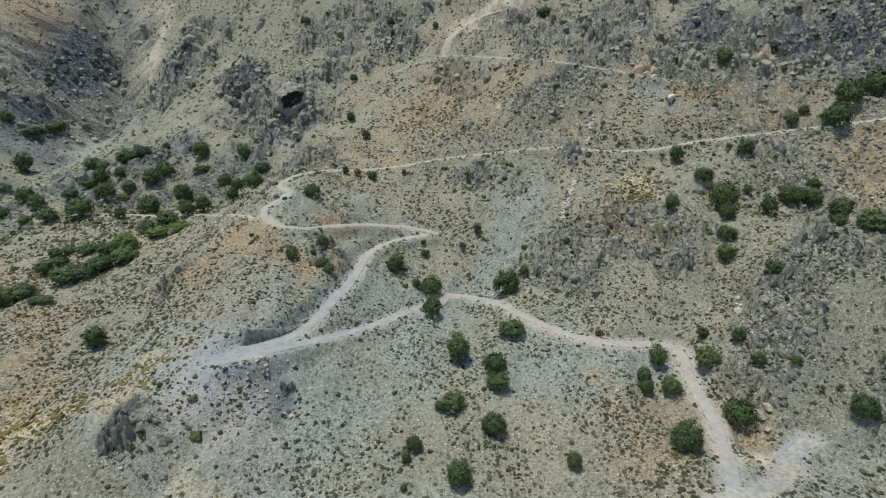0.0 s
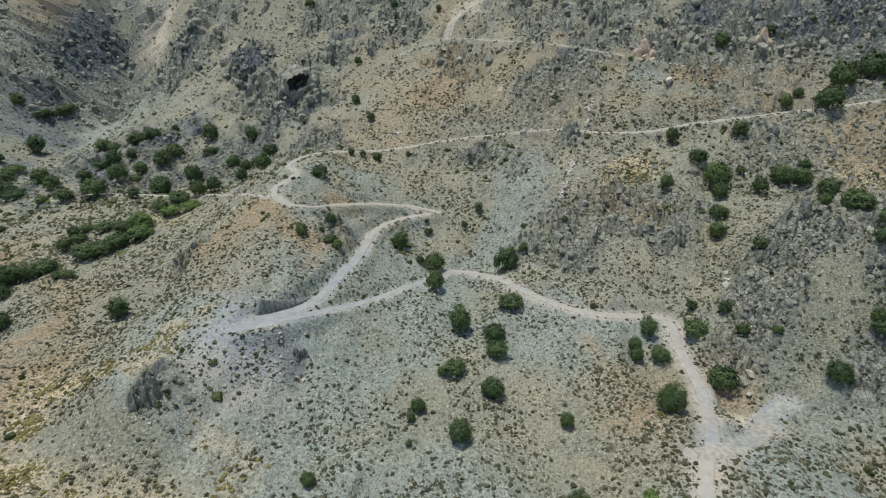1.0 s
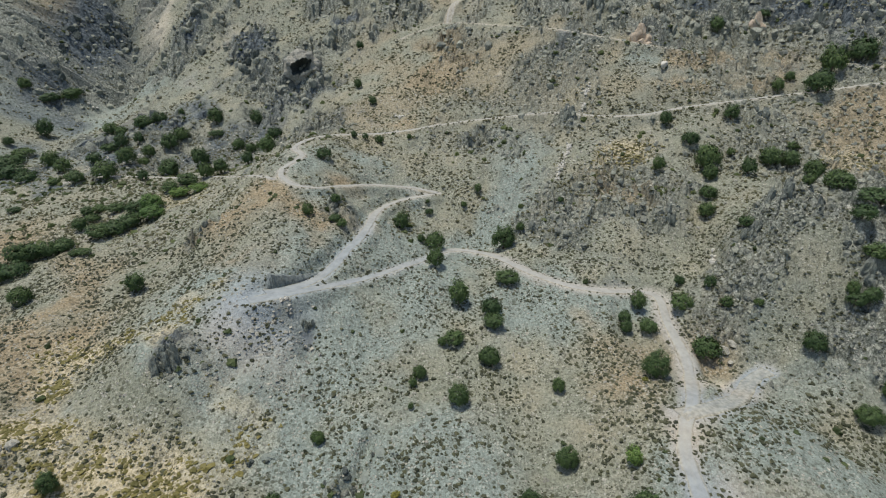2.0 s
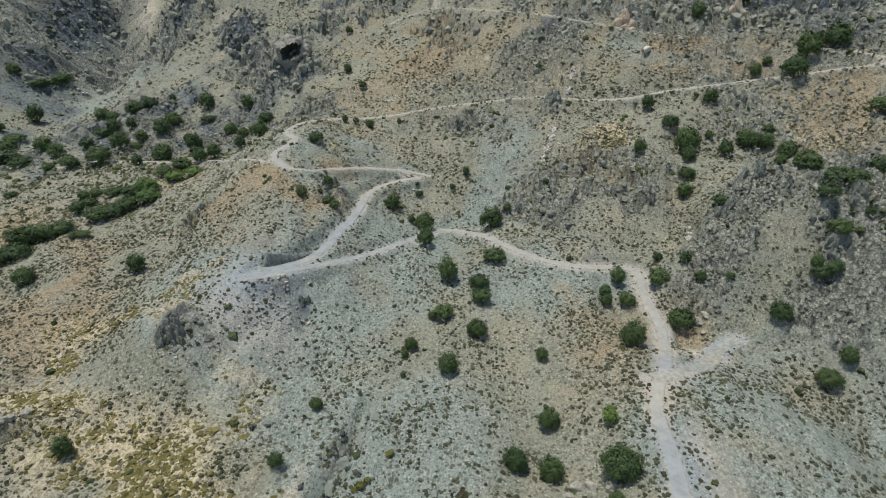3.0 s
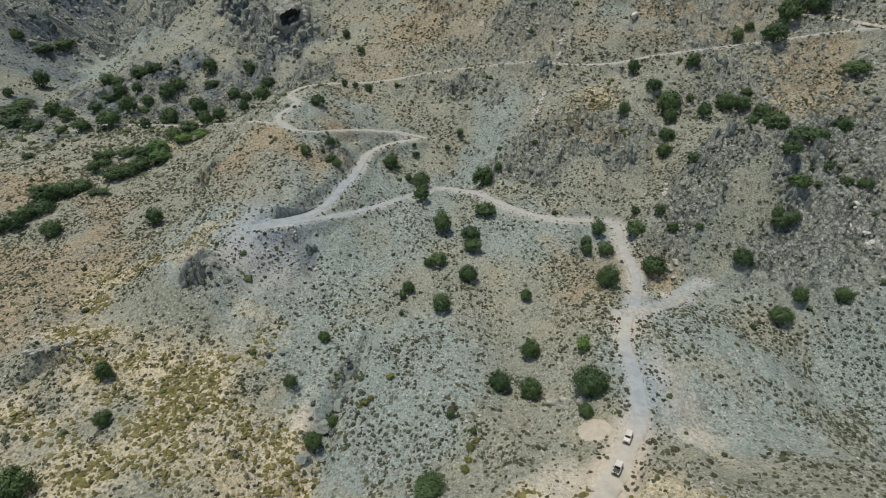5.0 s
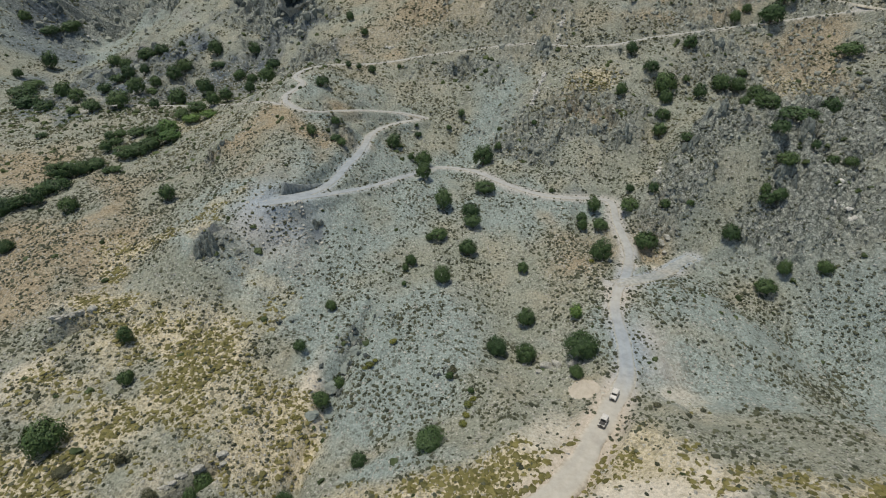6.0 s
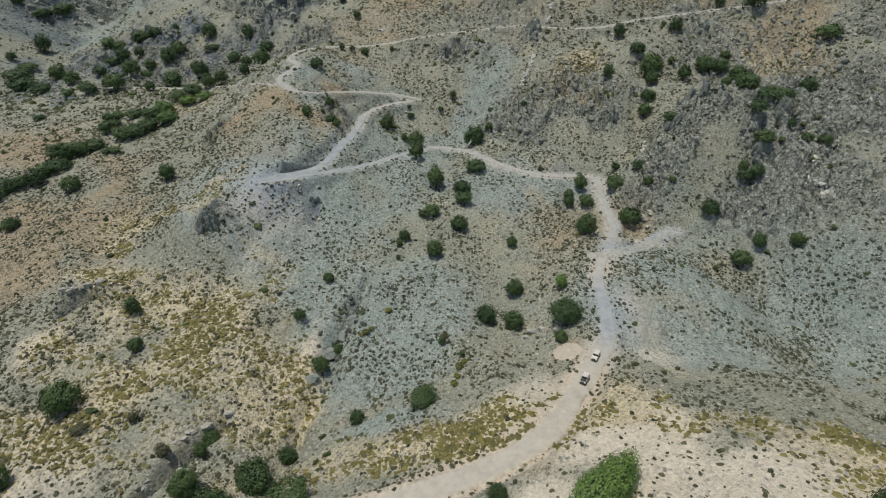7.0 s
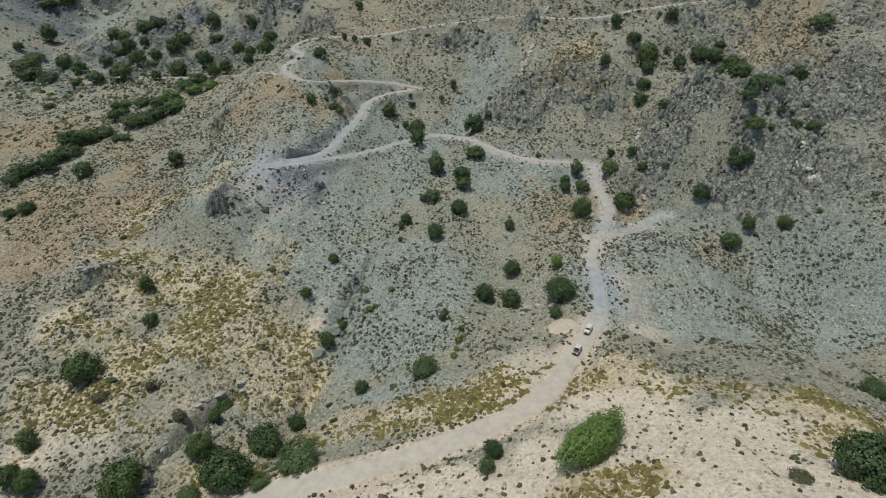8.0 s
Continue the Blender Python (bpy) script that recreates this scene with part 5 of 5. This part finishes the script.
def off_road_car(x, y, bonnet, label):
    """Front along +y before turning; about 4.4 m long."""
    q, across, rz, half = LINES[0]
    k = np.hypot(q[:, 0] - x, q[:, 1] - y).argmin()
    way = q[max(0, k - 6)] - q[min(len(q) - 1, k + 6)]
    rise = (rz[max(0, k - 6)] - rz[min(len(q) - 1, k + 6)]) / np.linalg.norm(way)
    car = new("off_road_car")
    car.matrix_basis = pose(x, y, rz[k] + 0.06, math.degrees(math.atan(rise)), 0, math.degrees(math.atan2(-way[0], way[1])))
    at = lambda a, b, c: Matrix.Translation((a, b, c))
    body = part("body", box_mesh("body", (1.72, 4.1, 0.62), CREAM, 0.09, (0.97, 0.99)), car, "dusty cream body", at(0, 0, 0.5))
    part("bonnet", box_mesh("bonnet", (1.5, 1.25, 0.16), bonnet, 0.06, (0.94, 0.95)), car, "", at(0, 1.35, 1.10))
    part("cabin", box_mesh("cabin", (1.6, 2.5, 0.62), GLASS, 0.08, (0.86, 0.90)), car, "dark tinted cabin windows", at(0, -0.62, 1.10))
    roof = part("roof", box_mesh("roof", (1.52, 2.35, 0.10), CREAM, 0.045), car, "cream roof", at(0, -0.68, 1.70))
    for k in range(4):
        part("roof_bar", box_mesh("roof_bar", (1.4, 0.05, 0.06), STEEL, 0.012), roof, "", at(0, -0.9 + 0.6 * k, 0.11))
    for sx in (-0.72, 0.72):
        for py in (0.55, -0.55, -1.75):
            part("pillar", box_mesh("pillar", (0.10, 0.10, 0.6), CREAM, 0.02), car, "", at(sx, py, 1.10))
    part("windscreen", box_mesh("windscreen", (1.34, 0.05, 0.50), GLASS, 0.015), car, "", at(0, 0.60, 1.15) @ pose(0, 0, 0, 14))
    part("front_bumper", box_mesh("front_bumper", (1.74, 0.18, 0.2), DARK, 0.04), car, "", at(0, 2.14, 0.5))
    part("rear_bumper", box_mesh("rear_bumper", (1.74, 0.15, 0.18), DARK, 0.04), car, "", at(0, -2.12, 0.5))
    part("grille", box_mesh("grille", (0.8, 0.05, 0.3), DARK, 0.015), car, "", at(0, 2.05, 0.72))
    for sx in (-0.6, 0.6):
        part("headlight", round_mesh("headlight", 0.11, 0.07, LENS), car, "", at(sx, 2.06, 0.86) @ pose(0, 0, 0, 0, 0, 90))
        part("mirror", box_mesh("mirror", (0.2, 0.08, 0.16), DARK, 0.03), car, "", at(sx * 1.6, 0.62, 1.2))
    for sx in (-0.8, 0.8):
        for py in (1.32, -1.3):
            wheel = part("wheel", round_mesh("tyre", 0.39, 0.24, RUBBER, 0.2), car, "black tyre", at(sx, py, 0.37))
            part("rim", round_mesh("rim", 0.22, 0.18, STEEL, 0.04), wheel)
            part("wheel_arch", box_mesh("wheel_arch", (0.16, 0.98, 0.10), DARK, 0.03, (1, 0.8)), car, "", at(sx * 1.02, py, 0.78))
    spare = part("spare_wheel", round_mesh("spare_wheel", 0.37, 0.22, RUBBER, 0.1), car, "", at(0, -2.2, 1.0) @ pose(0, 0, 0, 0, 0, 90))
    return tagged(car, label, "car", "cars stopped on the road")


off_road_car(50.6, 52.6, CREAM, "dusty cream off-road car stopped on the gravel road")
off_road_car(44.4, 41.6, DARK, "cream off-road car with a black bonnet on the gravel road")
